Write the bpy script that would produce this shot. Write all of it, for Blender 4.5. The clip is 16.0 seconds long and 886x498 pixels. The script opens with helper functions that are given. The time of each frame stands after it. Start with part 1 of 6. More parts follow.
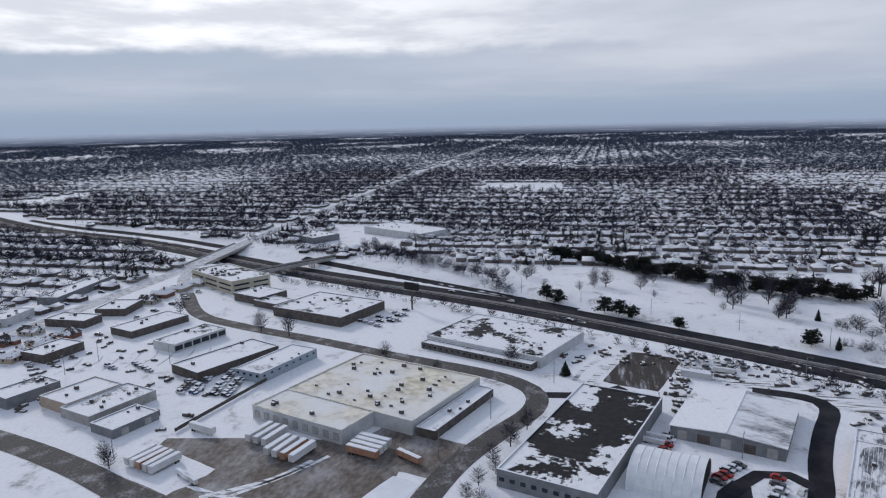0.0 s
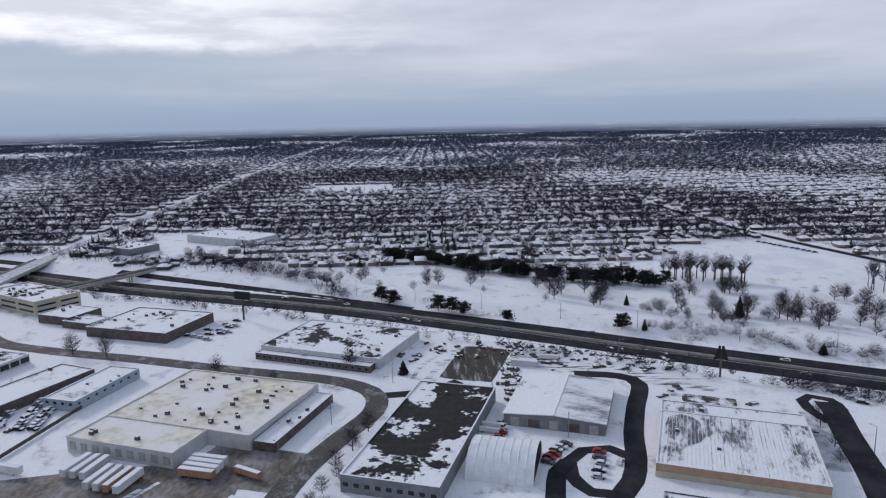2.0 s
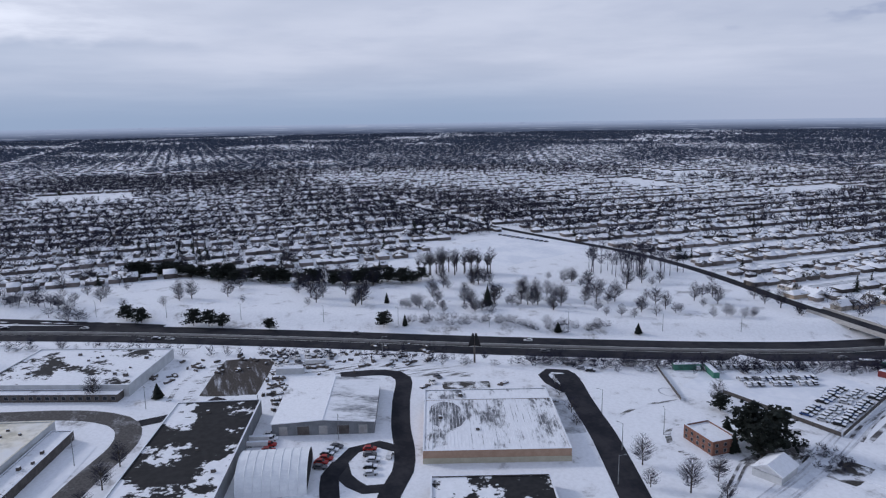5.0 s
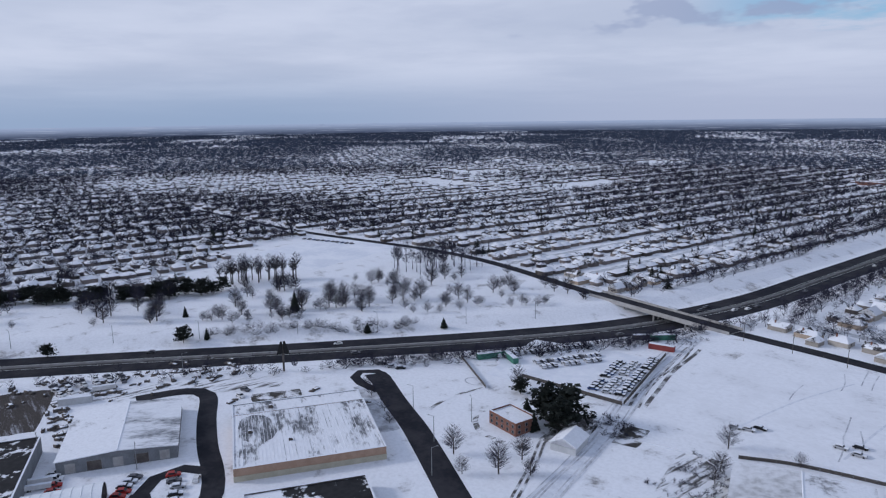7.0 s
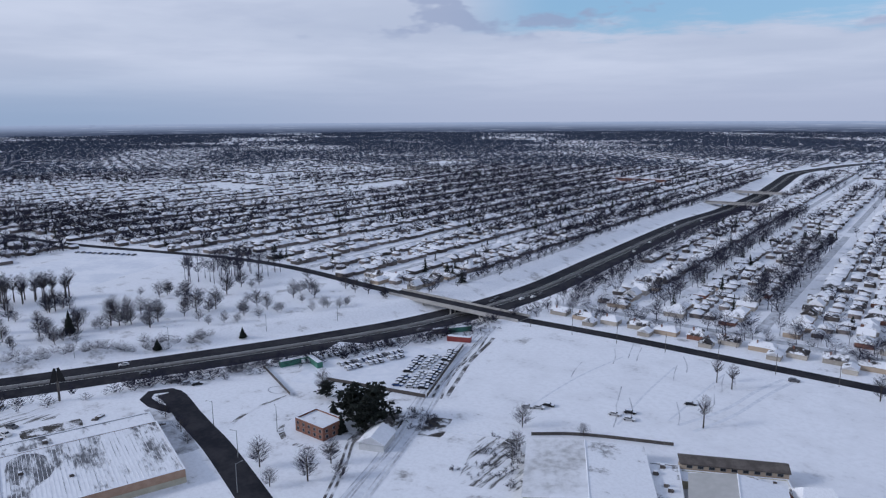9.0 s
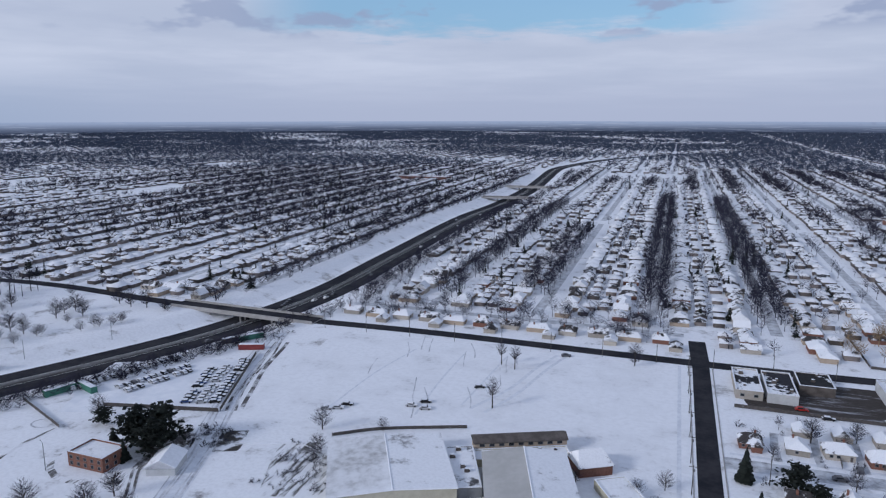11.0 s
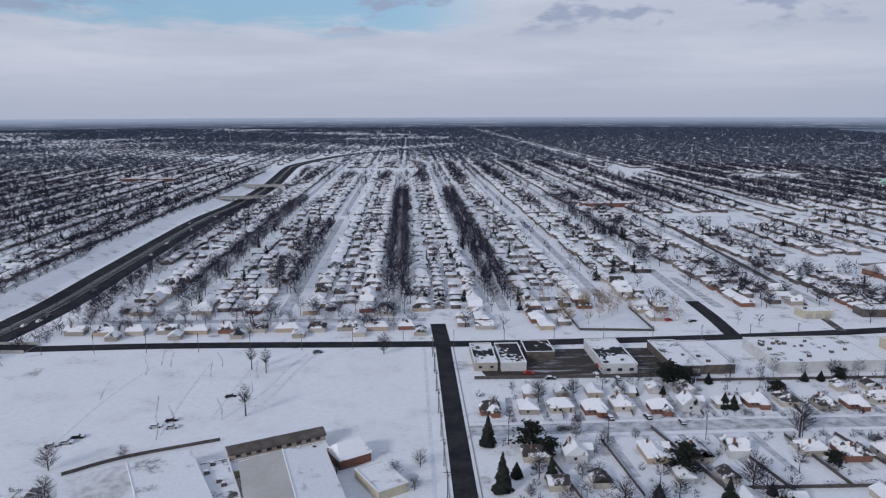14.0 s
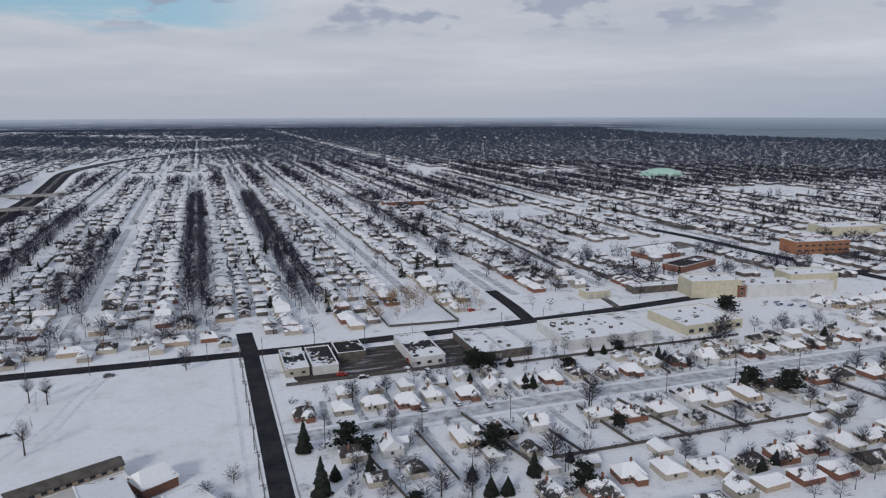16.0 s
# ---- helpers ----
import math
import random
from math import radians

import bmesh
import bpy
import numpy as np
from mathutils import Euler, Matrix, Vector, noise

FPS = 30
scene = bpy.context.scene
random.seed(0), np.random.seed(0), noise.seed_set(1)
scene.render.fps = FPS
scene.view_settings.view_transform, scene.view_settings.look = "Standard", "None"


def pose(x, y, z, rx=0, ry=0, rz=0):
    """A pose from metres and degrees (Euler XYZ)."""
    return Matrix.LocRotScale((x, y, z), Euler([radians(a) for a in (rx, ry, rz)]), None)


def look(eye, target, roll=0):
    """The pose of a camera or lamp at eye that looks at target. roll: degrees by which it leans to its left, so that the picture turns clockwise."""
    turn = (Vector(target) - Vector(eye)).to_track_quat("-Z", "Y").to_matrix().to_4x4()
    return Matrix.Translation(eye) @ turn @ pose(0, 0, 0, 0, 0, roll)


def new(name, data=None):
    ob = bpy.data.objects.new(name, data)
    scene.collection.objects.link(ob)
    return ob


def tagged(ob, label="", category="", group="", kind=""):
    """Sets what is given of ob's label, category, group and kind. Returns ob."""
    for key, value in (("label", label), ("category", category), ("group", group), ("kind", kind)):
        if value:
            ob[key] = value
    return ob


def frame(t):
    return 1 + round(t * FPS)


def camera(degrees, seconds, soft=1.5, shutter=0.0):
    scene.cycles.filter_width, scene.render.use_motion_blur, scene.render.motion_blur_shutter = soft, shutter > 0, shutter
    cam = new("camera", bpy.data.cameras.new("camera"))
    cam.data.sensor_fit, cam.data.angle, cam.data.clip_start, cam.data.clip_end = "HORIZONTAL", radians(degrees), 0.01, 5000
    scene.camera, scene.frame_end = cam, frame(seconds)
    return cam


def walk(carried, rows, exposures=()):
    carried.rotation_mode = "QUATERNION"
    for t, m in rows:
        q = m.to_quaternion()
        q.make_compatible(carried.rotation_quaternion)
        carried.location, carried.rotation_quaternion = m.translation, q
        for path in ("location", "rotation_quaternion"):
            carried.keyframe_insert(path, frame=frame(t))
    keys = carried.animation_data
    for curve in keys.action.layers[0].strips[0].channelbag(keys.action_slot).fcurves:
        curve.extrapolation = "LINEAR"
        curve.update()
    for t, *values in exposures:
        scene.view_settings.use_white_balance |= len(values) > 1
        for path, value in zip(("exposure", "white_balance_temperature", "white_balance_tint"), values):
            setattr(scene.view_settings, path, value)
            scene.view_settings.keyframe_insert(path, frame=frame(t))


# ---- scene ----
# Camera: a drone that hangs at about 110 m and turns to the right.
cam = camera(65.33, 16.0, soft=1.2)
ROWS = [
    (0, 0.00, 0.00, 108.72, 103.52, -10.54, -1.25),
    (0.5, 0.21, -0.05, 108.87, 99.50, -10.58, -1.16),
    (1, 0.42, -0.09, 109.03, 95.69, -10.61, -1.17),
    (1.5, 0.63, -0.14, 109.19, 92.77, -10.65, -1.18),
    (2, 0.79, -0.15, 109.35, 89.48, -10.68, -1.16),
    (2.5, 0.92, -0.18, 109.51, 85.88, -10.71, -1.09),
    (3, 1.00, -0.20, 109.66, 82.09, -10.75, -1.01),
    (5.5, 1.11, 0.03, 109.80, 65.71, -10.81, -0.84),
    (6, 1.18, 0.19, 109.88, 61.52, -10.83, -0.83),
    (6.5, 1.23, 0.34, 109.94, 57.30, -10.86, -0.72),
    (7, 1.29, 0.45, 109.99, 53.14, -10.86, -0.70),
    (7.5, 1.41, 0.50, 110.02, 49.03, -10.85, -0.62),
    (8, 1.55, 0.46, 110.05, 44.85, -10.84, -0.55),
    (8.5, 1.69, 0.34, 110.07, 40.62, -10.86, -0.49),
    (9, 1.77, 0.18, 110.10, 36.30, -10.86, -0.32),
    (9.5, 1.82, 0.03, 110.13, 31.70, -10.87, -0.26),
    (10, 1.84, -0.12, 110.18, 27.04, -10.90, -0.17),
    (12.5, 1.36, -1.41, 110.51, 8.01, -11.09, -0.04),
    (13, 1.35, -1.53, 110.54, 4.60, -11.17, -0.07),
    (13.5, 1.32, -1.63, 110.57, 0.76, -11.22, -0.13),
    (14, 1.28, -1.74, 110.60, -2.86, -11.26, -0.14),
    (14.5, 1.22, -1.86, 110.62, -6.91, -11.28, -0.16),
    (15, 1.11, -1.97, 110.64, -10.87, -11.28, -0.16),
    (15.5, 0.98, -2.09, 110.65, -15.16, -11.27, -0.18),
    (16, 0.84, -2.21, 110.65, -19.24, -11.24, -0.14),]
walk(cam, [(t, pose(x, y, z, 90 + pitch, 0, yaw) @ pose(0, 0, 0, 0, 0, roll)) for t, x, y, z, yaw, pitch, roll in ROWS],
     [(0.0, 0.0, 6050, 11), (5.5, -0.02, 5700, 14), (9.0, -0.04, 5600, 13), (12.5, -0.08, 5700, 13), (14.5, -0.1, 6050, 12), (16.0, -0.12, 6300, 10)])


# ---------------------------------------------------------------- node helpers
class Nodes:
    def __init__(self, tree):
        self.tree = tree
        tree.nodes.clear()

    def add(self, kind, props=(), **inputs):
        n = self.tree.nodes.new(kind)
        props = dict(props)
        if "operation" in props:
            n.operation = props["operation"]
        if "use_clamp" in props:
            n.use_clamp = props["use_clamp"]
        if "data_type" in props:
            n.data_type = props["data_type"]
        if "interpolation_type" in props:
            n.interpolation_type = props["interpolation_type"]
        for k, v in inputs.items():
            key = k.replace("_", " ") if not k.startswith("i") or not k[1:].isdigit() else int(k[1:])
            s = n.inputs[key]
            if hasattr(v, "is_output"):
                self.tree.links.new(v, s)
            else:
                s.default_value = v
        return n

    def math(self, op, a, b=0.0, clamp=False):
        n = self.add("ShaderNodeMath", {"operation": op, "use_clamp": clamp}, i0=a, i1=b)
        return n.outputs[0]

    def mix(self, f, a, b):
        n = self.add("ShaderNodeMix", {"data_type": "RGBA"})
        for i, v in ((0, f), (6, a), (7, b)):
            if hasattr(v, "is_output"):
                self.tree.links.new(v, n.inputs[i])
            else:
                n.inputs[i].default_value = v if i == 0 else (*v, 1) if len(v) == 3 else v
        return n.outputs[2]

    def step(self, v, lo, hi):
        n = self.add("ShaderNodeMapRange", {"interpolation_type": "SMOOTHSTEP"}, i0=v, i1=lo, i2=hi, i3=0.0, i4=1.0)
        return n.outputs[0]

    def noise(self, vec, scale, detail=3.0, rough=0.55):
        n = self.add("ShaderNodeTexNoise", Vector=vec, Scale=scale, Detail=detail, Roughness=rough)
        return n.outputs[0]


# ---------------------------------------------------------------- sky and sun
SUN_AZ, SUN_EL = 136.0, 24.0      # degrees, anticlockwise from +y; height
sun_way = Vector((-math.sin(radians(SUN_AZ)) * math.cos(radians(SUN_EL)), math.cos(radians(SUN_AZ)) * math.cos(radians(SUN_EL)), math.sin(radians(SUN_EL))))
world = bpy.data.worlds.new("winter_sky")
scene.world = world
world.use_nodes = True
w = Nodes(world.node_tree)
way = w.add("ShaderNodeTexCoord").outputs["Generated"]
xyz = w.add("ShaderNodeSeparateXYZ", Vector=way).outputs
up = xyz[2]
nishita = w.add("ShaderNodeTexSky")
nishita.sky_type, nishita.sun_disc = "NISHITA", False
nishita.sun_elevation, nishita.sun_rotation = radians(SUN_EL), radians(-SUN_AZ)
blue = w.add("ShaderNodeVectorMath", {"operation": "SCALE"}, i0=nishita.outputs[0], Scale=0.085).outputs[0]
# cloud layer seen in perspective: x and y over height
flat = w.math("ADD", w.math("MAXIMUM", up, 0.0), 0.06)
cloud_at = w.add("ShaderNodeCombineXYZ", X=w.math("DIVIDE", xyz[0], flat), Y=w.math("DIVIDE", xyz[1], flat), Z=up).outputs[0]
n_big = w.noise(cloud_at, 0.33, 5.0, 0.55)
n_small = w.noise(cloud_at, 1.1, 5.0, 0.6)
puffs = w.noise(w.add("ShaderNodeVectorMath", {"operation": "MULTIPLY"}, i0=way, i1=(1, 1, 2.6)).outputs[0], 7.0, 4.0, 0.55)
west = w.step(w.add("ShaderNodeVectorMath", {"operation": "DOT_PRODUCT"}, i0=way, i1=tuple(sun_way)).outputs["Value"], 0.55, 0.97)
north = w.step(xyz[1], 0.35, 0.95)
haze = w.mix(north, (0.335, 0.405, 0.50), (0.47, 0.49, 0.56))
cloud = w.mix(w.step(n_big, 0.35, 0.68), (0.52, 0.545, 0.60), (0.65, 0.66, 0.695))
cloud = w.mix(w.math("MULTIPLY", w.step(n_small, 0.45, 0.75), w.math("MULTIPLY", w.step(up, 0.03, 0.12), 0.35)), cloud, (0.43, 0.46, 0.54))
cloud = w.mix(w.step(up, 0.22, 0.75), cloud, (0.33, 0.37, 0.46))
sky = w.mix(w.step(up, -0.005, 0.085), haze, cloud)
# bright broken cloud round the hidden sun, above a darker bank with a ragged top
edge = w.math("ADD", up, w.math("MULTIPLY", w.math("SUBTRACT", puffs, 0.5), 0.05))
glare = w.math("MULTIPLY", w.step(edge, 0.090, 0.108), west)
sky = w.mix(w.math("MULTIPLY", glare, w.step(up, 0.55, 0.2)), sky, w.mix(w.step(n_small, 0.35, 0.65), (0.74, 0.74, 0.76), (1.08, 1.06, 1.03)))
bank = w.math("MULTIPLY", w.math("MULTIPLY", w.step(edge, 0.035, 0.075), w.step(edge, 0.103, 0.090)), west)
sky = w.mix(w.math("MULTIPLY", bank, 0.75), sky, (0.39, 0.455, 0.54))
# a gap of clear sky to the north, with loose dark puffs before it
gap = w.step(w.add("ShaderNodeVectorMath", {"operation": "DOT_PRODUCT"}, i0=way, i1=(-0.238, 0.955, 0.174)).outputs["Value"], 0.925, 0.975)
gap = w.math("MULTIPLY", gap, w.step(w.math("ADD", up, w.math("MULTIPLY", w.math("SUBTRACT", n_small, 0.5), 0.09)), 0.104, 0.128))
sky = w.mix(w.math("MULTIPLY", gap, 0.9), sky, w.mix(0.5, blue, (0.32, 0.60, 0.80)))
dark = w.math("MULTIPLY", w.step(puffs, 0.53, 0.60), w.step(up, 0.095, 0.12))
sky = w.mix(w.math("MULTIPLY", w.math("MULTIPLY", dark, north), 0.85), sky, (0.34, 0.38, 0.48))
w.add("ShaderNodeOutputWorld", Surface=w.add("ShaderNodeBackground", Color=sky, Strength=1.0).outputs[0])

sun = new("sun", bpy.data.lights.new("sun", "SUN"))
sun.data.energy, sun.data.angle, sun.data.color = 1.6, radians(10), (1.0, 0.93, 0.84)
sun.matrix_world = look(sun_way * 1000, (0, 0, 0))
scene.view_settings.exposure = 0.0


# ---------------------------------------------------------------- materials
def pbr(name, c1, c2, scale=0.5, rough=0.8, bump=0.0, metal=0.0, spread=0.0, island=False, spec=0.25, fine=6.0, lo=0.35, hi=0.65):
    """Two colours mixed by coarse and fine noise, with relief; spread: how much each thing's own brightness varies."""
    m = bpy.data.materials.new(name)
    m.use_nodes = True
    n = Nodes(m.node_tree)
    info = n.add("ShaderNodeObjectInfo").outputs["Random"]
    shift = n.add("ShaderNodeCombineXYZ", X=n.math("MULTIPLY", info, 91.0), Y=n.math("MULTIPLY", info, 57.0)).outputs[0]
    at = n.add("ShaderNodeVectorMath", {"operation": "ADD"}, i0=n.add("ShaderNodeTexCoord").outputs["Object"], i1=shift).outputs[0]
    a, b = n.noise(at, scale), n.noise(at, scale * fine, 2.0)
    f = n.step(n.math("ADD", n.math("MULTIPLY", a, 0.7), n.math("MULTIPLY", b, 0.3)), lo, hi)
    col = n.mix(f, c1, c2)
    if spread:
        rnd = n.add("ShaderNodeNewGeometry").outputs["Random Per Island"] if island else info
        col = n.add("ShaderNodeHueSaturation", Hue=0.5, Saturation=1.0, Value=n.math("ADD", n.math("MULTIPLY", rnd, 2 * spread), 1 - spread), Fac=1.0, Color=col).outputs[0]
    p = n.add("ShaderNodeBsdfPrincipled", Base_Color=col, Roughness=rough, Metallic=metal, Specular_IOR_Level=spec)
    if bump:
        n.tree.links.new(n.add("ShaderNodeBump", Strength=bump, Distance=0.15, Height=b).outputs[0], p.inputs["Normal"])
    n.add("ShaderNodeOutputMaterial", Surface=p.outputs[0])
    return m


def patchy(name, under, over, scale, cover, soft=0.06, stretch=(1, 1, 1), rough=0.85, spread=0.0, island=False):
    """Snow (over) that lies on a darker surface (under) in ragged patches; cover: share of snow."""
    m = bpy.data.materials.new(name)
    m.use_nodes = True
    n = Nodes(m.node_tree)
    info = n.add("ShaderNodeObjectInfo").outputs["Random"]
    rnd = n.add("ShaderNodeNewGeometry").outputs["Random Per Island"] if island else info
    shift = n.add("ShaderNodeCombineXYZ", X=n.math("MULTIPLY", rnd, 91.0), Y=n.math("MULTIPLY", rnd, 57.0)).outputs[0]
    at = n.add("ShaderNodeVectorMath", {"operation": "ADD"}, i0=n.add("ShaderNodeTexCoord").outputs["Object"], i1=shift).outputs[0]
    at = n.add("ShaderNodeVectorMath", {"operation": "MULTIPLY"}, i0=at, i1=stretch).outputs[0]
    big, small = n.noise(at, scale, 6.0, 0.62), n.noise(at, scale * 9, 3.0)
    edge = 0.5 - 0.085 * math.log(cover / (1 - cover)) / 1.7
    f = n.math("ADD", n.math("MULTIPLY", big, 0.8), n.math("MULTIPLY", small, 0.2))
    if spread:
        f = n.math("ADD", f, n.math("MULTIPLY", n.math("SUBTRACT", rnd, 0.5), spread))
    f = n.step(f, edge - soft, edge + soft)
    dirt = n.mix(n.step(small, 0.3, 0.7), tuple(c * 0.75 for c in under), tuple(c * 1.25 for c in under))
    white = n.mix(n.step(small, 0.35, 0.7), over, tuple(c * 0.92 for c in over))
    p = n.add("ShaderNodeBsdfPrincipled", Base_Color=n.mix(f, dirt, white), Roughness=rough, Specular_IOR_Level=0.2)
    n.tree.links.new(n.add("ShaderNodeBump", Strength=0.5, Distance=0.25, Height=f).outputs[0], p.inputs["Normal"])
    n.add("ShaderNodeOutputMaterial", Surface=p.outputs[0])
    return m


SNOW = (0.84, 0.85, 0.88)
M_snow = pbr("snow", (0.70, 0.725, 0.78), SNOW, 0.05, 0.75, 0.3)
M_ground = patchy("snowy_ground", (0.26, 0.25, 0.25), SNOW, 0.075, 0.93, 0.10)
M_field = patchy("snow_field", (0.60, 0.605, 0.63), SNOW, 0.05, 0.93, 0.16)
M_asphalt = pbr("wet_asphalt", (0.020, 0.021, 0.027), (0.043, 0.042, 0.047), 0.09, 0.9, 0.2, spec=0.06)
M_rut = pbr("snow_ruts", (0.62, 0.64, 0.69), (0.76, 0.78, 0.82), 0.4, 0.85, 0.4)
M_road = patchy("worn_road", (0.085, 0.08, 0.078), (0.40, 0.40, 0.42), 0.12, 0.10, 0.12)
M_street = patchy("slushy_street", (0.13, 0.125, 0.13), (0.66, 0.68, 0.72), 0.25, 0.80, 0.2)
M_yard = patchy("muddy_yard", (0.135, 0.115, 0.10), (0.50, 0.50, 0.52), 0.05, 0.12, 0.20, (0.8, 1.3, 1))
M_lot = patchy("dirt_lot", (0.055, 0.047, 0.043), (0.50, 0.51, 0.55), 0.16, 0.12, 0.10, (0.35, 2.0, 1))
M_track = patchy("rutted_snow", (0.10, 0.095, 0.09), SNOW, 0.22, 0.72, 0.05, (2.4, 0.30, 1))
M_mud_rut = patchy("muddy_rut", (0.085, 0.078, 0.078), SNOW, 0.16, 0.36, 0.10)
M_grey_rut = patchy("packed_grey_rut", (0.36, 0.37, 0.41), SNOW, 0.10, 0.45, 0.20)
M_scrub = patchy("scrub_ground", (0.055, 0.05, 0.045), SNOW, 0.16, 0.42, 0.06, (1, 1, 1))
M_tar = patchy("tar_roof", (0.022, 0.022, 0.024), SNOW, 0.055, 0.38, 0.015)
M_tar_light = patchy("tar_roof_snowy", (0.03, 0.03, 0.032), SNOW, 0.07, 0.74, 0.02)
M_tar_half = patchy("tar_roof_half_snowed", (0.028, 0.028, 0.034), SNOW, 0.06, 0.50, 0.015)
M_cream = patchy("old_snow_on_cream_roof", (0.66, 0.61, 0.49), (0.80, 0.80, 0.80), 0.028, 0.58, 0.12)
M_white_roof = patchy("snow_roof", (0.33, 0.33, 0.34), SNOW, 0.11, 0.93, 0.07)
M_roof_patch = patchy("snowy_flat_roof", (0.10, 0.10, 0.105), SNOW, 0.09, 0.86, 0.04)
M_thin_snow = patchy("thin_snow_on_metal", (0.45, 0.45, 0.455), SNOW, 0.04, 0.58, 0.16)
M_bare_roof = pbr("bare_metal_roof", (0.40, 0.39, 0.37), (0.48, 0.47, 0.45), 0.08, 0.6, 0.1)
M_streaked = patchy("wind_streaked_roof", (0.22, 0.23, 0.25), SNOW, 0.06, 0.72, 0.10, (2.2, 0.8, 1))
M_ribbed = patchy("ribbed_metal_roof", (0.17, 0.175, 0.19), SNOW, 0.06, 0.74, 0.05, (1.6, 0.55, 1))
M_house_roof = patchy("shingle_roof", (0.055, 0.05, 0.05), SNOW, 0.22, 0.76, 0.03, spread=0.20)
M_suburb_roof = patchy("suburb_shingles", (0.045, 0.043, 0.046), SNOW, 0.20, 0.87, 0.03, spread=0.17, island=True)
M_siding = pbr("pale_siding", (0.34, 0.31, 0.27), (0.40, 0.37, 0.33), 0.8, 0.75, 0.1, spread=0.25)
M_suburb_wall = pbr("suburb_walls", (0.12, 0.105, 0.10), (0.17, 0.15, 0.14), 0.4, 0.8, 0.0, spread=0.6, island=True)
M_brick = pbr("red_brick", (0.155, 0.075, 0.055), (0.225, 0.115, 0.085), 1.5, 0.85, 0.2)
M_orange = pbr("orange_brick", (0.24, 0.11, 0.065), (0.31, 0.155, 0.09), 0.8, 0.85, 0.2)
M_tan = pbr("tan_block", (0.35, 0.285, 0.22), (0.42, 0.345, 0.27), 0.5, 0.85, 0.15)
M_tan_pale = pbr("pale_tan_concrete", (0.42, 0.39, 0.30), (0.50, 0.47, 0.37), 0.4, 0.85, 0.15)
M_orange_pale = pbr("salmon_block", (0.36, 0.24, 0.17), (0.43, 0.30, 0.22), 0.5, 0.85, 0.15)
M_rib_bare = patchy("bare_ribbed_metal", (0.13, 0.135, 0.15), SNOW, 0.12, 0.30, 0.08, (2.6, 0.4, 1))
M_grey_wall = pbr("grey_panels", (0.15, 0.16, 0.17), (0.21, 0.22, 0.235), 0.3, 0.7, 0.1)
M_white_wall = pbr("white_panels", (0.45, 0.46, 0.47), (0.56, 0.57, 0.58), 0.25, 0.7, 0.1)
M_blue_wall = pbr("blue_grey_panels", (0.26, 0.31, 0.37), (0.33, 0.38, 0.44), 0.3, 0.7, 0.1)
M_dark_wall = pbr("dark_brown_wall", (0.075, 0.065, 0.06), (0.13, 0.115, 0.105), 0.4, 0.8, 0.1)
M_concrete = pbr("concrete", (0.30, 0.29, 0.28), (0.40, 0.39, 0.38), 0.4, 0.85, 0.2)
M_fabric = pbr("white_fabric", (0.70, 0.72, 0.75), (0.80, 0.82, 0.84), 0.3, 0.5, 0.1)
M_glass = pbr("dark_glass", (0.02, 0.024, 0.03), (0.035, 0.04, 0.05), 0.5, 0.12)
M_metal = pbr("galvanised_metal", (0.22, 0.23, 0.24), (0.32, 0.33, 0.34), 1.5, 0.5, 0.1, 0.6)
M_black = pbr("dark_rubber", (0.015, 0.015, 0.016), (0.025, 0.025, 0.026), 2.0, 0.8)
# twig colours carry a blue haze tint; the far copy is paler and bluer
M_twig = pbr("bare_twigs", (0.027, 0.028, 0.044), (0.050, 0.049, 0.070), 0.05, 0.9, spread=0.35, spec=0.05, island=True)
M_hazed_twig = pbr("far_bare_woods", (0.042, 0.054, 0.084), (0.070, 0.084, 0.120), 0.01, 0.9, spread=0.4, island=True, spec=0.05)
M_bark = pbr("bark", (0.045, 0.038, 0.034), (0.075, 0.064, 0.056), 1.5, 0.9, 0.3)
M_needles = pbr("evergreen_needles", (0.010, 0.014, 0.012), (0.022, 0.027, 0.022), 0.6, 0.85, spread=0.4, island=True)
M_tawny = pbr("tawny_twigs", (0.20, 0.14, 0.08), (0.27, 0.19, 0.11), 0.3, 0.9, spread=0.4, island=True)
M_wood = pbr("weathered_wood", (0.062, 0.056, 0.053), (0.105, 0.095, 0.088), 1.0, 0.85, 0.2)
M_trailer = pbr("trailer_white", (0.55, 0.55, 0.55), (0.66, 0.66, 0.66), 0.3, 0.55, spread=0.2)
M_trailer_red = pbr("trailer_rust", (0.30, 0.16, 0.10), (0.38, 0.22, 0.15), 0.4, 0.6)
M_red_box = pbr("dull_red_paint", (0.17, 0.035, 0.035), (0.23, 0.055, 0.05), 0.4, 0.6)
M_green = pbr("green_paint", (0.05, 0.16, 0.12), (0.08, 0.22, 0.16), 0.4, 0.6)
M_teal = pbr("pale_green_dome", (0.35, 0.55, 0.47), (0.45, 0.63, 0.55), 0.05, 0.6)
M_water = pbr("lake_water", (0.17, 0.22, 0.27), (0.21, 0.26, 0.31), 0.004, 0.6, 0.0, spec=0.1)
M_yellow = pbr("lane_paint", (0.55, 0.55, 0.52), (0.65, 0.65, 0.62), 0.5, 0.7)
PAINTS = [pbr("car_paint_" + k, c, tuple(v * 1.2 for v in c), 0.8, 0.3) for k, c in
          (("black", (0.012, 0.012, 0.014)), ("silver", (0.32, 0.33, 0.35)), ("white", (0.6, 0.6, 0.6)), ("red", (0.30, 0.025, 0.02)), ("blue", (0.03, 0.06, 0.16)), ("grey", (0.09, 0.09, 0.10)))]


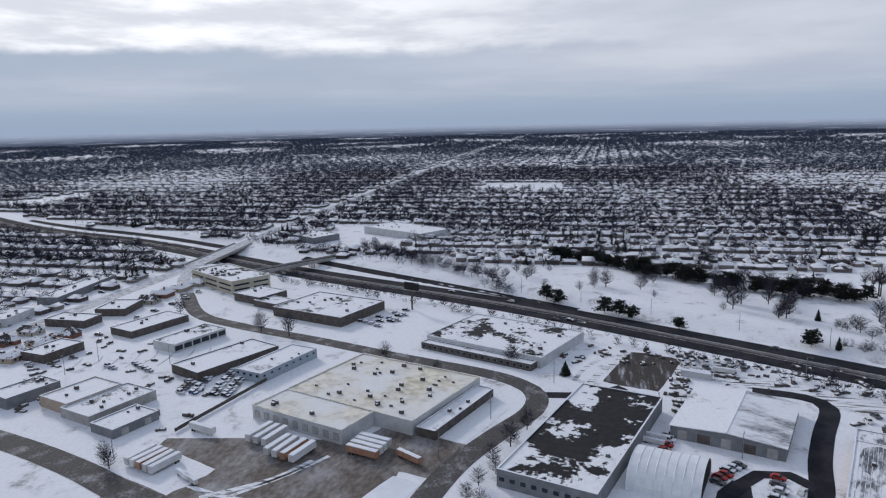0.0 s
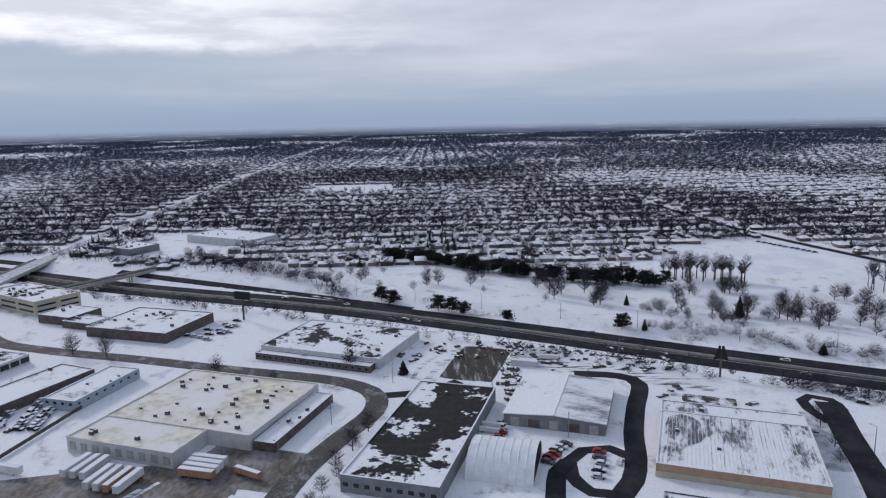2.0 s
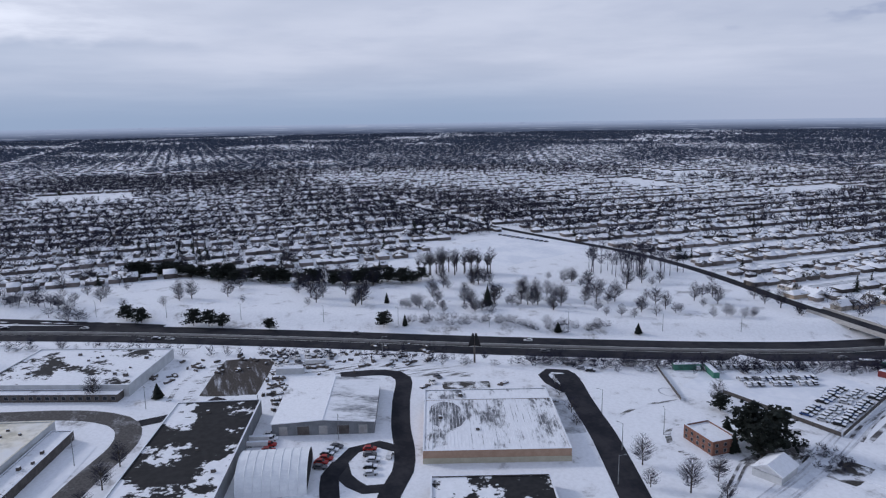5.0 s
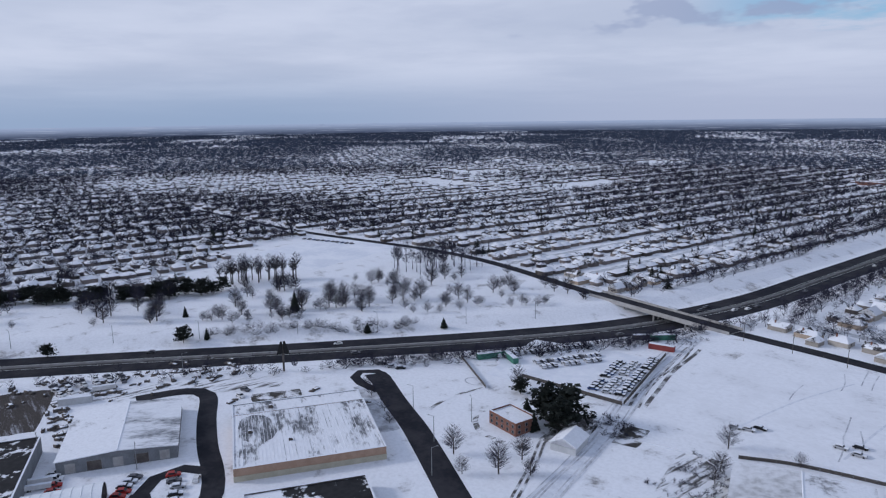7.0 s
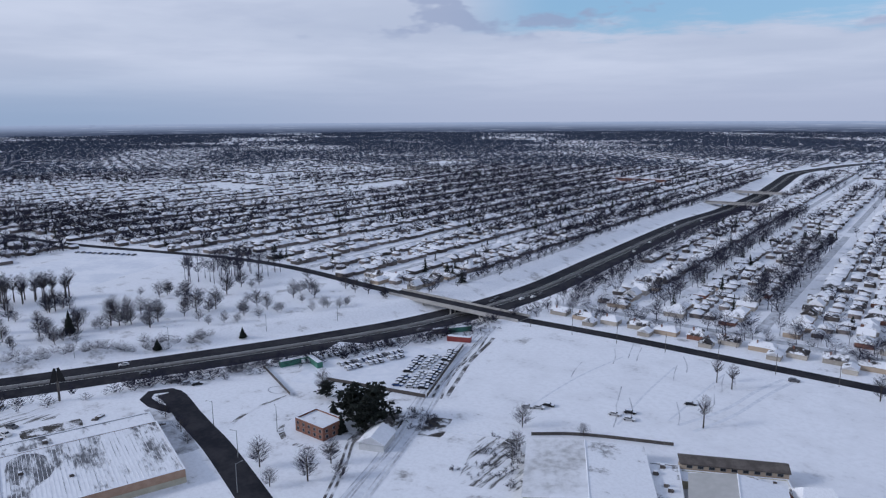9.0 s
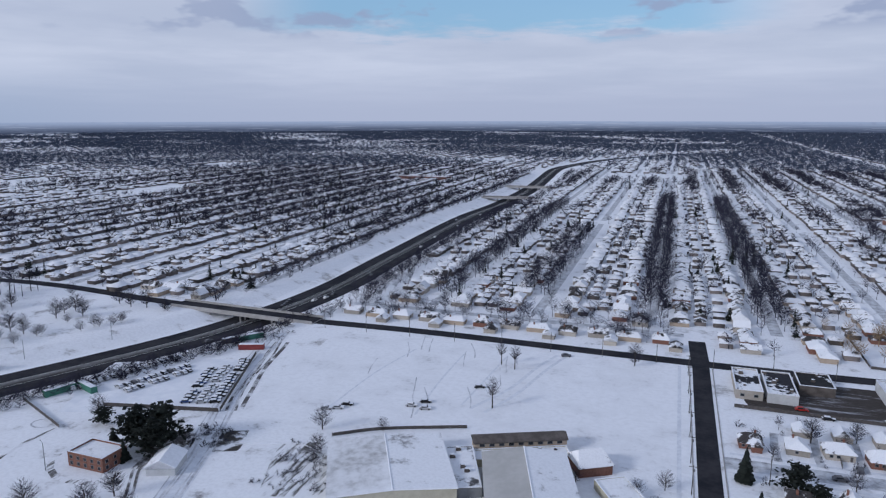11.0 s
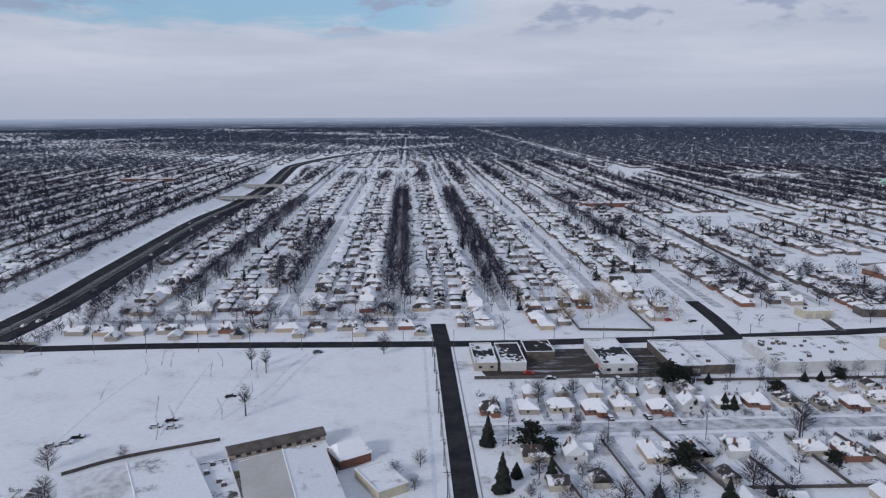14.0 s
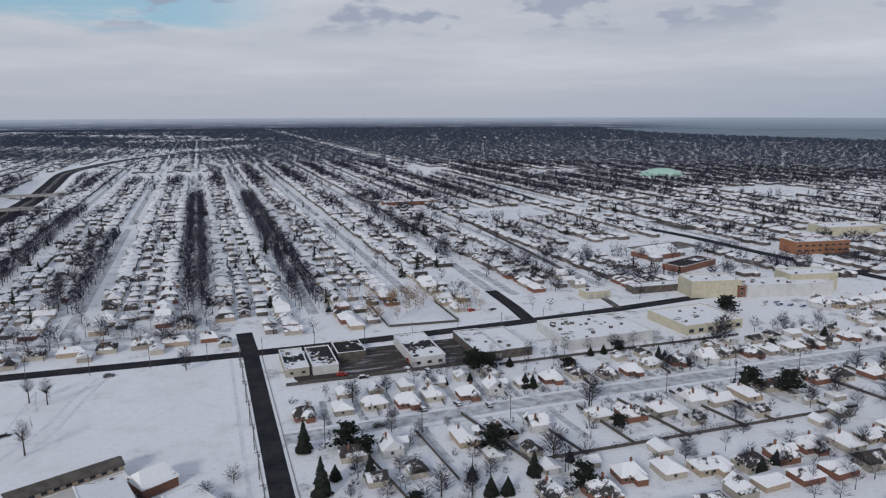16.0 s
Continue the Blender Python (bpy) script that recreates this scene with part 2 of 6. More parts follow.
# ---------------------------------------------------------------- geometry helpers
class Build:
    """Collects vertices and faces for one mesh."""
    def __init__(self):
        self.v, self.f, self.m = [], [], []

    def face(self, pts, mat=0):
        i = len(self.v)
        self.v += [tuple(p) for p in pts]
        self.f.append(tuple(range(i, i + len(pts))))
        self.m.append(mat)
        return self

    def solid(self, pts, faces, mat=0):
        i = len(self.v)
        self.v += [tuple(p) for p in pts]
        for q in faces:
            self.f.append(tuple(i + k for k in q))
            self.m.append(mat)
        return self

    def box(self, cx, cy, z0, sx, sy, sz, ang=0.0, mat=0, inset=0.0):
        c, s = math.cos(radians(ang)), math.sin(radians(ang))
        pts = []
        for z, k in ((z0, 1.0), (z0 + sz, 1.0)):
            d = inset if z > z0 else 0.0
            for ax, ay in ((-1, -1), (1, -1), (1, 1), (-1, 1)):
                x, y = ax * (sx / 2 - d), ay * (sy / 2 - d)
                pts.append((cx + c * x - s * y, cy + s * x + c * y, z))
        return self.solid(pts, [(3, 2, 1, 0), (4, 5, 6, 7), (0, 1, 5, 4), (1, 2, 6, 5), (2, 3, 7, 6), (3, 0, 4, 7)], mat)

    def gable(self, sx, sy, z0, rise, over=0.4, thick=0.25, hip=0.0, mat=0, cx=0.0, cy=0.0):
        """A pitched roof with its ridge along x; hip: how far the ridge ends are drawn in."""
        x, y = sx / 2 + over, sy / 2 + over
        low, top = z0 - over * rise / (sy / 2), z0 + rise
        pts = []
        for d in (0.0, thick):
            pts += [(cx - x, cy - y, low + d), (cx + x, cy - y, low + d), (cx + x, cy + y, low + d), (cx - x, cy + y, low + d), (cx - x + hip, cy, top + d), (cx + x - hip, cy, top + d)]
        return self.solid(pts, [(6, 7, 11, 10), (8, 9, 10, 11), (6, 10, 9), (7, 8, 11), (0, 4, 5, 1), (2, 5, 4, 3), (0, 3, 4), (1, 5, 2),
                                (0, 1, 7, 6), (1, 2, 8, 7), (2, 3, 9, 8), (3, 0, 6, 9)], mat)

    def tube(self, a, b, ra, rb, n=5, mat=0):
        a, b = Vector(a), Vector(b)
        d = (b - a).normalized()
        u = d.cross(Vector((0, 0, 1)) if abs(d.z) < 0.9 else Vector((1, 0, 0))).normalized()
        q = d.cross(u)
        i = len(self.v)
        for p, r in ((a, ra), (b, rb)):
            for k in range(n):
                t = 2 * math.pi * k / n
                self.v.append(tuple(p + r * (math.cos(t) * u + math.sin(t) * q)))
        for k in range(n):
            j = (k + 1) % n
            self.f.append((i + k, i + j, i + n + j, i + n + k))
            self.m.append(mat)
        self.f += [tuple(i + n + k for k in range(n)), tuple(i + n - 1 - k for k in range(n))]
        self.m += [mat, mat]
        return self

    def mesh(self, name, mats):
        me = bpy.data.meshes.new(name)
        me.from_pydata(self.v, [], self.f)
        for m in mats:
            me.materials.append(m)
        me.polygons.foreach_set("material_index", self.m)
        me.update()
        return me


def part(name, b, mats, parent=None, label="", at=(0, 0, 0)):
    """Links a Build (or a ready mesh) as one mesh object, under parent if there is one."""
    me = b if isinstance(b, bpy.types.Mesh) else b.mesh(name, mats if isinstance(mats, (list, tuple)) else [mats])
    ob = new(name, me)
    ob.location = at
    if parent:
        ob.parent = parent
    if label:
        ob["label"] = label
    return ob


CACHE = {}


def clone(model, m):
    """A copy of a built thing and its parts, which share their meshes, at the pose m."""
    if model not in CACHE:
        CACHE[model] = model.children_recursive
    top = model.copy()
    scene.collection.objects.link(top)
    made = {model: top}
    for o in CACHE[model]:
        c = o.copy()
        scene.collection.objects.link(c)
        c.parent = made[o.parent]
        made[o] = c
    top.matrix_basis = m
    return top


def thing(name, label, category, x=0, y=0, z=0, ang=0, group=""):
    ob = new(name)
    ob.matrix_basis = pose(x, y, z, 0, 0, ang)
    return tagged(ob, label, category, group)


def scatter(name, template, mats, P, label="", category=""):
    """One mesh of kind stuff: the template (a Build of triangles and quads) repeated at rows of x, y, z, angle, scale, height scale."""
    tris = []
    tm = []
    for q, m in zip(template.f, template.m):
        for k in range(1, len(q) - 1):
            tris.append((q[0], q[k], q[k + 1]))
            tm.append(m)
    V, T = np.array(template.v, float), np.array(tris)
    P = np.asarray(P, float)
    c, s = np.cos(P[:, 3])[:, None], np.sin(P[:, 3])[:, None]
    X = P[:, :1] + P[:, 4:5] * (c * V[None, :, 0] - s * V[None, :, 1])
    Y = P[:, 1:2] + P[:, 4:5] * (s * V[None, :, 0] + c * V[None, :, 1])
    Z = P[:, 2:3] + P[:, 5:6] * V[None, :, 2]
    co = np.stack([X, Y, Z], -1).reshape(-1, 3)
    idx = (T[None] + (np.arange(len(P)) * len(V))[:, None, None]).reshape(-1)
    n = len(idx) // 3
    me = bpy.data.meshes.new(name)
    me.vertices.add(len(co))
    me.vertices.foreach_set("co", co.astype(np.float32).ravel())
    me.loops.add(len(idx))
    me.loops.foreach_set("vertex_index", idx.astype(np.int32))
    me.polygons.add(n)
    me.polygons.foreach_set("loop_start", (np.arange(n) * 3).astype(np.int32))
    for m in mats:
        me.materials.append(m)
    me.polygons.foreach_set("material_index", np.tile(tm, len(P)).astype(np.int32))
    me.update(calc_edges=True)
    return tagged(new(name, me), label, category, kind="stuff")


def spline(pts, step=8.0):
    """A smooth line through a few points (Catmull-Rom)."""
    p = [Vector(q) for q in pts]
    p = [p[0] * 2 - p[1]] + p + [p[-1] * 2 - p[-2]]
    out = []
    for i in range(1, len(p) - 2):
        n = max(1, int((p[i + 1] - p[i]).length / step))
        for k in range(n):
            t = k / n
            out.append(0.5 * (2 * p[i] + (p[i + 1] - p[i - 1]) * t + (2 * p[i - 1] - 5 * p[i] + 4 * p[i + 1] - p[i + 2]) * t * t + (3 * p[i] - p[i - 1] - 3 * p[i + 1] + p[i + 2]) * t ** 3))
    return np.array([tuple(q) for q in out + [p[-2]]])


# ---------------------------------------------------------------- ground with the sunken freeway
FREEWAY = spline([(-960, -1250), (-692, -728), (-590, -450), (-486, -237), (-417, -70), (-362, 38), (-304, 142), (-252, 242), (-226, 311), (-213, 400), (-216, 520), (-222, 745), (-214, 890), (-217, 1100), (-234, 1360), (-222, 1560), (-120, 1900), (160, 2300)])


def away(line, x, y):
    """Distance of points from a line of points."""
    x, y = np.atleast_1d(np.asarray(x, float)), np.atleast_1d(np.asarray(y, float))
    best = np.full(x.shape, 1e9)
    for (ax, ay), (bx, by) in zip(line[:-1], line[1:]):
        dx, dy = bx - ax, by - ay
        t = np.clip(((x - ax) * dx + (y - ay) * dy) / (dx * dx + dy * dy), 0, 1)
        best = np.minimum(best, np.hypot(x - ax - t * dx, y - ay - t * dy))
    return best


def smooth(v, lo, hi):
    t = np.clip((v - lo) / (hi - lo), 0, 1)
    return t * t * (3 - 2 * t)


DEPTH = 4.5
LINE_X, LINE_Y = FREEWAY[np.argsort(FREEWAY[:, 1])].T


def height(x, y):
    """The ground's height: flat, with the freeway's cut."""
    x, y = np.atleast_1d(np.asarray(x, float)), np.atleast_1d(np.asarray(y, float))
    fade = smooth(x, -740, -640) * (1 - smooth(y, 1280, 1420))
    z = np.zeros(x.shape)
    near_ = np.abs(x - np.interp(y, LINE_Y, LINE_X)) < 90
    near_ &= (x > -760) & (y < 1440)
    if near_.any():
        z[near_] = -DEPTH * (1 - smooth(away(FREEWAY[::2], x[near_], y[near_]), 16.5, 36)) * fade[near_]
    return z


def grid_mesh(name, xs, ys, mats, outer=0.0):
    X, Y = np.meshgrid(xs, ys)
    Z = height(X.ravel(), Y.ravel())
    nx, ny = len(xs), len(ys)
    v = [tuple(q) for q in np.stack([X.ravel(), Y.ravel(), Z], -1)]
    f = [(j * nx + i, j * nx + i + 1, (j + 1) * nx + i + 1, (j + 1) * nx + i) for j in range(ny - 1) for i in range(nx - 1)]
    me = bpy.data.meshes.new(name)
    me.from_pydata(v, [], f)
    for m in mats:
        me.materials.append(m)
    me.update()
    return me


near_x, near_y = np.arange(-760, 121, 5.0), np.arange(-760, 1441, 8.0)
xs = np.concatenate([[-4950, -3000, -1500], near_x, [600, 1500, 3000, 4950]])
ys = np.concatenate([[-4950, -3000, -1500], near_y, [2200, 3200, 4950]])
ground = tagged(new("ground", grid_mesh("ground", xs, ys, [M_ground])), "snow-covered flat ground with bare patches", "ground", kind="structure")


def strip(name, line, width, mat, lift=0.06, off=0.0, label="", category="road", floor=None):
    """A ribbon along a line, laid on the ground."""
    line = np.asarray(line, float)
    d = np.gradient(line, axis=0)
    d /= np.hypot(d[:, 0], d[:, 1])[:, None]
    nrm = np.stack([-d[:, 1], d[:, 0]], -1)
    b = Build()
    rows = []
    for o in (off - width / 2, off, off + width / 2):
        q = line + nrm * o
        rows.append(np.c_[q, (height(q[:, 0], q[:, 1]) if floor is None else floor) + lift])
    n = len(line)
    b.v = [tuple(p) for r in rows for p in r]
    for r in range(2):
        for i in range(n - 1):
            b.f.append((r * n + i, r * n + i + 1, (r + 1) * n + i + 1, (r + 1) * n + i)[::-1])
            b.m.append(0)
    return tagged(part(name, b, mat), label, category, kind="structure")


fw = FREEWAY
strip("road_freeway_west", fw, 12.6, M_asphalt, 0.06, 7.9, "dark wet freeway carriageway with three lanes")
strip("road_freeway_east", fw, 12.6, M_asphalt, 0.06, -7.9, "dark wet freeway carriageway with three lanes")
strip("road_freeway_median", fw, 3.4, M_road, 0.05, 0.0, "dirty paved strip between the carriageways")
for o in (3.0, -3.0):
    strip("trim", fw, 0.3, M_yellow, 0.10, o, "faded white edge line on the freeway", "road marking")
b = Build()
for p, q in zip(fw[:-1], fw[1:]):
    if -745 < p[0] and p[1] < 1430:
        m, d = (p + q) / 2, q - p
        b.box(m[0], m[1], float(height(*m)[0]), np.hypot(*d), 0.5, 0.95, math.degrees(math.atan2(d[1], d[0])), 0, 0.12)
tagged(part("median_barrier", b, M_concrete), "grey concrete barrier between the carriageways", "barrier", kind="structure")

ramp = fw[(fw[:, 1] > -260) & (fw[:, 1] < -20)]
bend = np.linspace(1, 0, len(ramp))[:, None]
strip("road_ramp_west", ramp + np.array((-0.9, 0.42)) * (15 + 14 * bend), 6.0, M_asphalt, 0.07, 0.0, "dark freeway slip road")
ramp = fw[(fw[:, 1] > -700) & (fw[:, 1] < -330)]
for o in (24, -24):
    strip("road_ramp", ramp, 6.0, M_asphalt, 0.07, o, "dark freeway slip road")
# streets: name, line, width, surface, lift, words
for name, pts, width, m, lift, words in (
        ("road_cross", [(-900, 262), (-643, 289), (-434, 338), (-275, 327)], 9, M_asphalt, 0.06, "dark two-lane road beside the park"),
        ("road_cross_east", [(-180, 321), (-110, 322), (0, 318), (60, 317), (165, 320), (245, 326), (420, 345), (900, 400)], 8.5, M_asphalt, 0.06, "dark two-lane cross road cleared of snow"),
        ("road_street_south", [(17, 322), (17, 260), (17, 150)], 7.2, M_asphalt, 0.08, "dark cleared side street"),
        ("road_street_north", [(17, 314), (16, 350)], 8, M_asphalt, 0.075, "dark cleared side street"),
        ("road_frontage", [(-178, 330), (-186, 350), (-176, 361), (-92, 361), (10, 358)], 6, M_street, 0.05, "snowy frontage street beside the houses"),
        ("road_diagonal_end", [(168, 384), (172, 470)], 7, M_street, 0.05, "snow-covered street"),
        ("road_diagonal", [(163, 322), (166, 350), (168, 386)], 8, M_asphalt, 0.065, "dark cleared street"),
        ("road_avenue_dark", [(440, 240), (428, 340), (417, 420), (412, 492), (399, 588), (400, 765), (410, 900), (420, 1100)], 11, M_asphalt, 0.07, "dark wide avenue"),
        ("road_east_alley", [(222, 326), (234, 400), (242, 445), (256, 658), (282, 1004)], 4.5, M_road, 0.062, "narrow dark side street"),
        ("road_house_row", [(22, 224), (131, 224), (298, 222), (420, 222)], 8, M_street, 0.05, "snow-covered residential street"),
        ("road_avenue_west", [(-120, -302), (-287, -311), (-476, -317), (-572, -328), (-772, -342), (-1181, -368), (-2140, -424), (-3478, -473), (-4800, -520)], 13, M_street, 0.05, "wide slushy avenue"),
        ("road_industrial", [(-392, -269), (-348, -232), (-330, -195), (-313, -142), (-297, -96), (-283, -52), (-273, -34), (-262, -26), (-246, -26), (-224, -36), (-198, -46), (-165, -52), (-120, -58)], 9, M_road, 0.06, "dark curved industrial road"),
        ("road_industrial_ramp", [(-476, -317), (-430, -296), (-392, -269)], 9, M_street, 0.055, "slushy ramp road"),
        ("road_south_west", [(-205, -290), (-187, -209), (-175, -168), (-163, -137), (-152, -98), (-150, -50)], 10, M_road, 0.075, "dark wide road"),
        ("road_dead_end", [(-246, 148), (-236, 145.5), (-222, 140.5), (-206, 135.5), (-191, 131), (-168, 122.5), (-146, 114), (-110, 100)], 9.5, M_asphalt, 0.06, "dark dead-end street with a turning loop"),
        ("road_dead_end_loop", [(-228, 139), (-240, 137.5), (-248, 139), (-252, 144), (-248, 150), (-238, 149)], 4.5, M_asphalt, 0.07, "dark turning loop"),
        ("road_works_loop", [(-262, -26), (-266, -5), (-276, 8)], 6, M_asphalt, 0.055, "dark works drive"),
        ("road_works_drive", [(-282, 58), (-278, 76), (-268, 82), (-245, 74), (-223, 67), (-206, 63), (-192, 58), (-180, 50), (-160, 42)], 7, M_asphalt, 0.06, "dark works drive"),
        ("road_works_ring", [(-206, 62), (-213, 56), (-212, 47), (-205, 41), (-196, 40), (-186, 44), (-184, 52)], 5, M_asphalt, 0.065, "dark ring drive round a parking island"),
        ("road_works_south", [(-205, 41), (-198, 36), (-184, 33), (-160, 28)], 6, M_asphalt, 0.07, "dark works drive"),
        ("road_track", [(-116, 100), (-130, 137), (-143, 174), (-163, 221), (-176, 257), (-187, 297)], 8, M_rut, 0.05, "packed snow track across the field edge"),
):
    strip(name, spline(pts, 5.0), width, m, lift, 0.0, words)


def pad(name, x, y, sx, sy, ang, m, lift, words):
    """A level surface patch with slightly rounded, uneven outline."""
    b = Build()
    rng = random.Random(name + str(x))
    n = 40
    pts = []
    for k in range(n):
        t = 2 * math.pi * k / n
        c, s = math.cos(t), math.sin(t)
        g = 1 / max(abs(c), abs(s)) ** 0.88 * (1 + rng.uniform(-0.02, 0.02))
        px, py = sx / 2 * c * g, sy / 2 * s * g
        ca, sa = math.cos(radians(ang)), math.sin(radians(ang))
        pts.append((x + ca * px - sa * py, y + sa * px + ca * py, lift))
    b.face(pts)
    return tagged(part(name, b, m), words, "ground", kind="structure")


pad("ground_yard", -178, -105, 58, 88, 8, M_yard, 0.03, "muddy asphalt truck yard with slush")
pad("ground_yard_docks", -206, -62, 40, 26, 75, M_yard, 0.04, "muddy loading yard beside the docks")
pad("ground_yard_island", -180, -61, 17, 11, -20, M_snow, 0.09, "snow island in the truck yard")
pad("ground_dirt_lot", -298, 17, 44, 24, -18, M_lot, 0.035, "dark muddy storage lot with tyre tracks")
pad("ground_trailer_stand", -180, -140, 36, 19, 70, M_ground, 0.075, "snow-covered trailer stand beside the yard")
pad("ground_lane_island", -232.5, -41.5, 36, 4, -18, M_snow, 0.09, "snow strip between road and docks")
pad("ground_field", -70, 260, 176, 108, 3, M_field, 0.03, "smooth snow-covered field")
pad("ground_car_lot", -196, 222, 66, 56, 22, M_snow, 0.03, "snow-covered fenced car lot")
pad("ground_scrub_yard", -150, 182, 34, 16, 20, M_scrub, 0.035, "scrubby yard with snow")
pad("ground_scrub_lot", -105, 178, 24, 34, 20, M_track, 0.035, "scrubby strip beside the hall")
pad("ground_store_lot", 74, 289, 84, 36, 0, M_lot, 0.03, "dark cleared parking lot behind shops")
pad("ground_ball_field", 108, 353, 40, 36, 0, M_snow, 0.03, "level snow-covered yard")
pad("ground_east_lot", 360, 470, 60, 26, 8, M_yard, 0.03, "dark cleared car park beside the church")
pad("ground_avenue_lot", 455, 560, 56, 60, 0, M_road, 0.03, "dark cleared car park beside the avenue")
pad("ground_office_lot", 500, 388, 90, 24, -8, M_road, 0.03, "dark cleared car park below the brick offices")
pad("ground_hall_lot", 268, 300, 14, 30, 0, M_yard, 0.03, "muddy alley beside the store")
pad("ground_school_field", 310, 690, 90, 60, 0, M_snow, 0.03, "level snow-covered sports field")
pad("ground_park_pond", -515, 262, 90, 130, 20, M_snow, 0.03, "frozen snow-covered park meadow")
pad("ground_apron", -216, 129.5, 46, 9, -19, M_street, 0.035, "icy slush apron beside the dead-end street")
pad("ground_scrub_patch", -250, 104, 20, 9, 70, M_scrub, 0.045, "dark weeds showing through the snow")
pad("ground_works_strip", -290, 60, 14, 120, -26, M_track, 0.03, "trampled snow beside the freeway fence")

# lake beyond the suburbs and the far distance
b = Build()
b.face([(4700, 800, 0.3), (4800, 2400, 0.3), (3600, 4600, 0.3), (2720, 4450, 0.3), (2400, 3700, 0.3), (2190, 2960, 0.3), (2190, 2330, 0.3), (2330, 2000, 0.3), (2480, 1500, 0.3), (2700, 800, 0.3)])
tagged(part("water_lake", b, M_water), "grey-blue lake at the edge of the suburbs", "lake", kind="structure")


# ---------------------------------------------------------------- flat-roofed buildings
def opening(name, w_, h_, m, parent, x, y, z, ang, label=""):
    """A window or door: a frame with a recessed pane, set 3 cm proud of the wall."""
    key = (name, w_, h_, m.name)
    if key not in CACHE:
        b = Build()
        b.box(0, 0, -h_ / 2, w_, 0.10, h_, 0, 0)
        b.box(0, -0.06, -h_ / 2 + 0.12, w_ - 0.24, 0.06, h_ - 0.24, 0, 1)
        CACHE[key] = b.mesh(name, [M_metal, m])
    ob = part(name, CACHE[key], None, parent, label)
    ob.matrix_basis = pose(x, y, z, 0, 0, ang)
    return ob


def flat_building(name, label, x, y, sx, sy, ang, h_, wall, roof, parapet=0.5, units=0, windows=(), docks=(), group="", band=None, category="building"):
    """Walls with a parapet, a sunk roof, rooftop units, rows of windows: (side, count, width, height, z)."""
    e = thing(name, label, category, x, y, 0, ang, group)
    t = 0.35
    b = Build()
    for cx, cy, wx, wy in ((0, -sy / 2 + t / 2, sx, t), (0, sy / 2 - t / 2, sx, t), (-sx / 2 + t / 2, 0, t, sy - 2 * t), (sx / 2 - t / 2, 0, t, sy - 2 * t)):
        b.box(cx, cy, 0, wx, wy, h_)
    part("wall", b, wall, e)
    b = Build()
    for cx, cy, wx, wy in ((0, -sy / 2 + t / 2, sx + 0.2, t + 0.2), (0, sy / 2 - t / 2, sx + 0.2, t + 0.2), (-sx / 2 + t / 2, 0, t + 0.2, sy - 2 * t - 0.2), (sx / 2 - t / 2, 0, t + 0.2, sy - 2 * t - 0.2)):
        b.box(cx, cy, h_, wx, wy, 0.12)
    part("coping", b, band or M_snow, e, "snow-capped parapet coping")
    top = part("roof", Build().box(0, 0, h_ - parapet - 0.3, sx - 2 * t, sy - 2 * t, 0.3), roof, e)
    rng = random.Random(label + str(x))
    for _ in range(units):
        ux, uy = rng.uniform(-0.42, 0.42) * sx, rng.uniform(-0.42, 0.42) * sy
        s = rng.uniform(0.8, 1.7)
        u = Build().box(0, 0, 0, s, s * 0.8, 0.8 * s, 0, 0, 0.08).box(0, 0, 0.8 * s, s * 0.85, s * 0.65, 0.12, 0, 1).box(s * 0.55, 0, 0, 0.4, 0.5, 0.35 * s, 0, 0)
        part("rooftop_unit", u, [M_dark_wall, M_snow], top, "grey rooftop ventilation unit", (ux, uy, h_ - parapet))
    for kind, rows in (("window", windows), ("dock_door", docks)):
        for side, count, w_, hh, z in rows:
            length = sx if side in "sn" else sy
            for k in range(count):
                o = (k + 0.5) / count * length - length / 2
                px, py, a = {"s": (o, -sy / 2 - 0.03, 0), "n": (o, sy / 2 + 0.03, 180), "w": (-sx / 2 - 0.03, o, -90), "e": (sx / 2 + 0.03, o, 90)}[side]
                opening(kind, w_, hh, M_glass if kind == "window" else M_concrete, e, px, py, z + hh / 2, a)
    return e


FB = flat_building
FB("warehouse", "large cream-roofed warehouse with many roof vents", -250.3, -85.6, 60.7, 48.5, 71, 5.6, M_white_wall, M_cream, 0.3, 34, band=M_cream)
FB("warehouse_wing", "front wing of the cream-roofed warehouse", -221.8, -104.2, 43.5, 18.3, 71, 5.58, M_white_wall, M_cream, 0.3, 4, band=M_cream, docks=(("s", 9, 2.6, 2.8, 1.2),))
FB("loading_annex", "low flat-roofed loading annex with dock doors", -237.8, -53.0, 44, 7.6, 162, 3.4, M_dark_wall, M_white_roof, 0.2, 3, docks=(("n", 10, 2.6, 2.2, 0.7),))
FB("factory", "long low factory with tar roof half bare of snow", -222, -4.5, 31, 77, 73, 5.8, M_grey_wall, M_tar, 0.3, 3, windows=(("s", 9, 2.0, 1.6, 2.0),))
FB("office_works", "wide white works building with patchy tar roof", -325, -47.5, 63, 45, 68, 5.0, M_white_wall, M_tar_light, 0.4, 12)
FB("works_annex", "low office annex with a row of windows", -301.6, -57.6, 60, 5.5, 68, 3.2, M_dark_wall, M_white_roof, 0.3, 0, windows=(("s", 18, 1.8, 1.5, 0.9),))
plant_hall = FB("plant_hall", "tan block plant hall with ribbed snowy roof", -205.3, 95.1, 48, 41, 70, 4.5, M_orange_pale, M_ribbed, 0.15, 2)
rib = Build().box(0, 0, 0, 0.14, 40, 0.07).mesh("roof_rib", [M_ribbed])
for k in range(40):
    part("roof_rib", rib, None, plant_hall, "", (-23.4 + 1.2 * k, 0, 4.36))
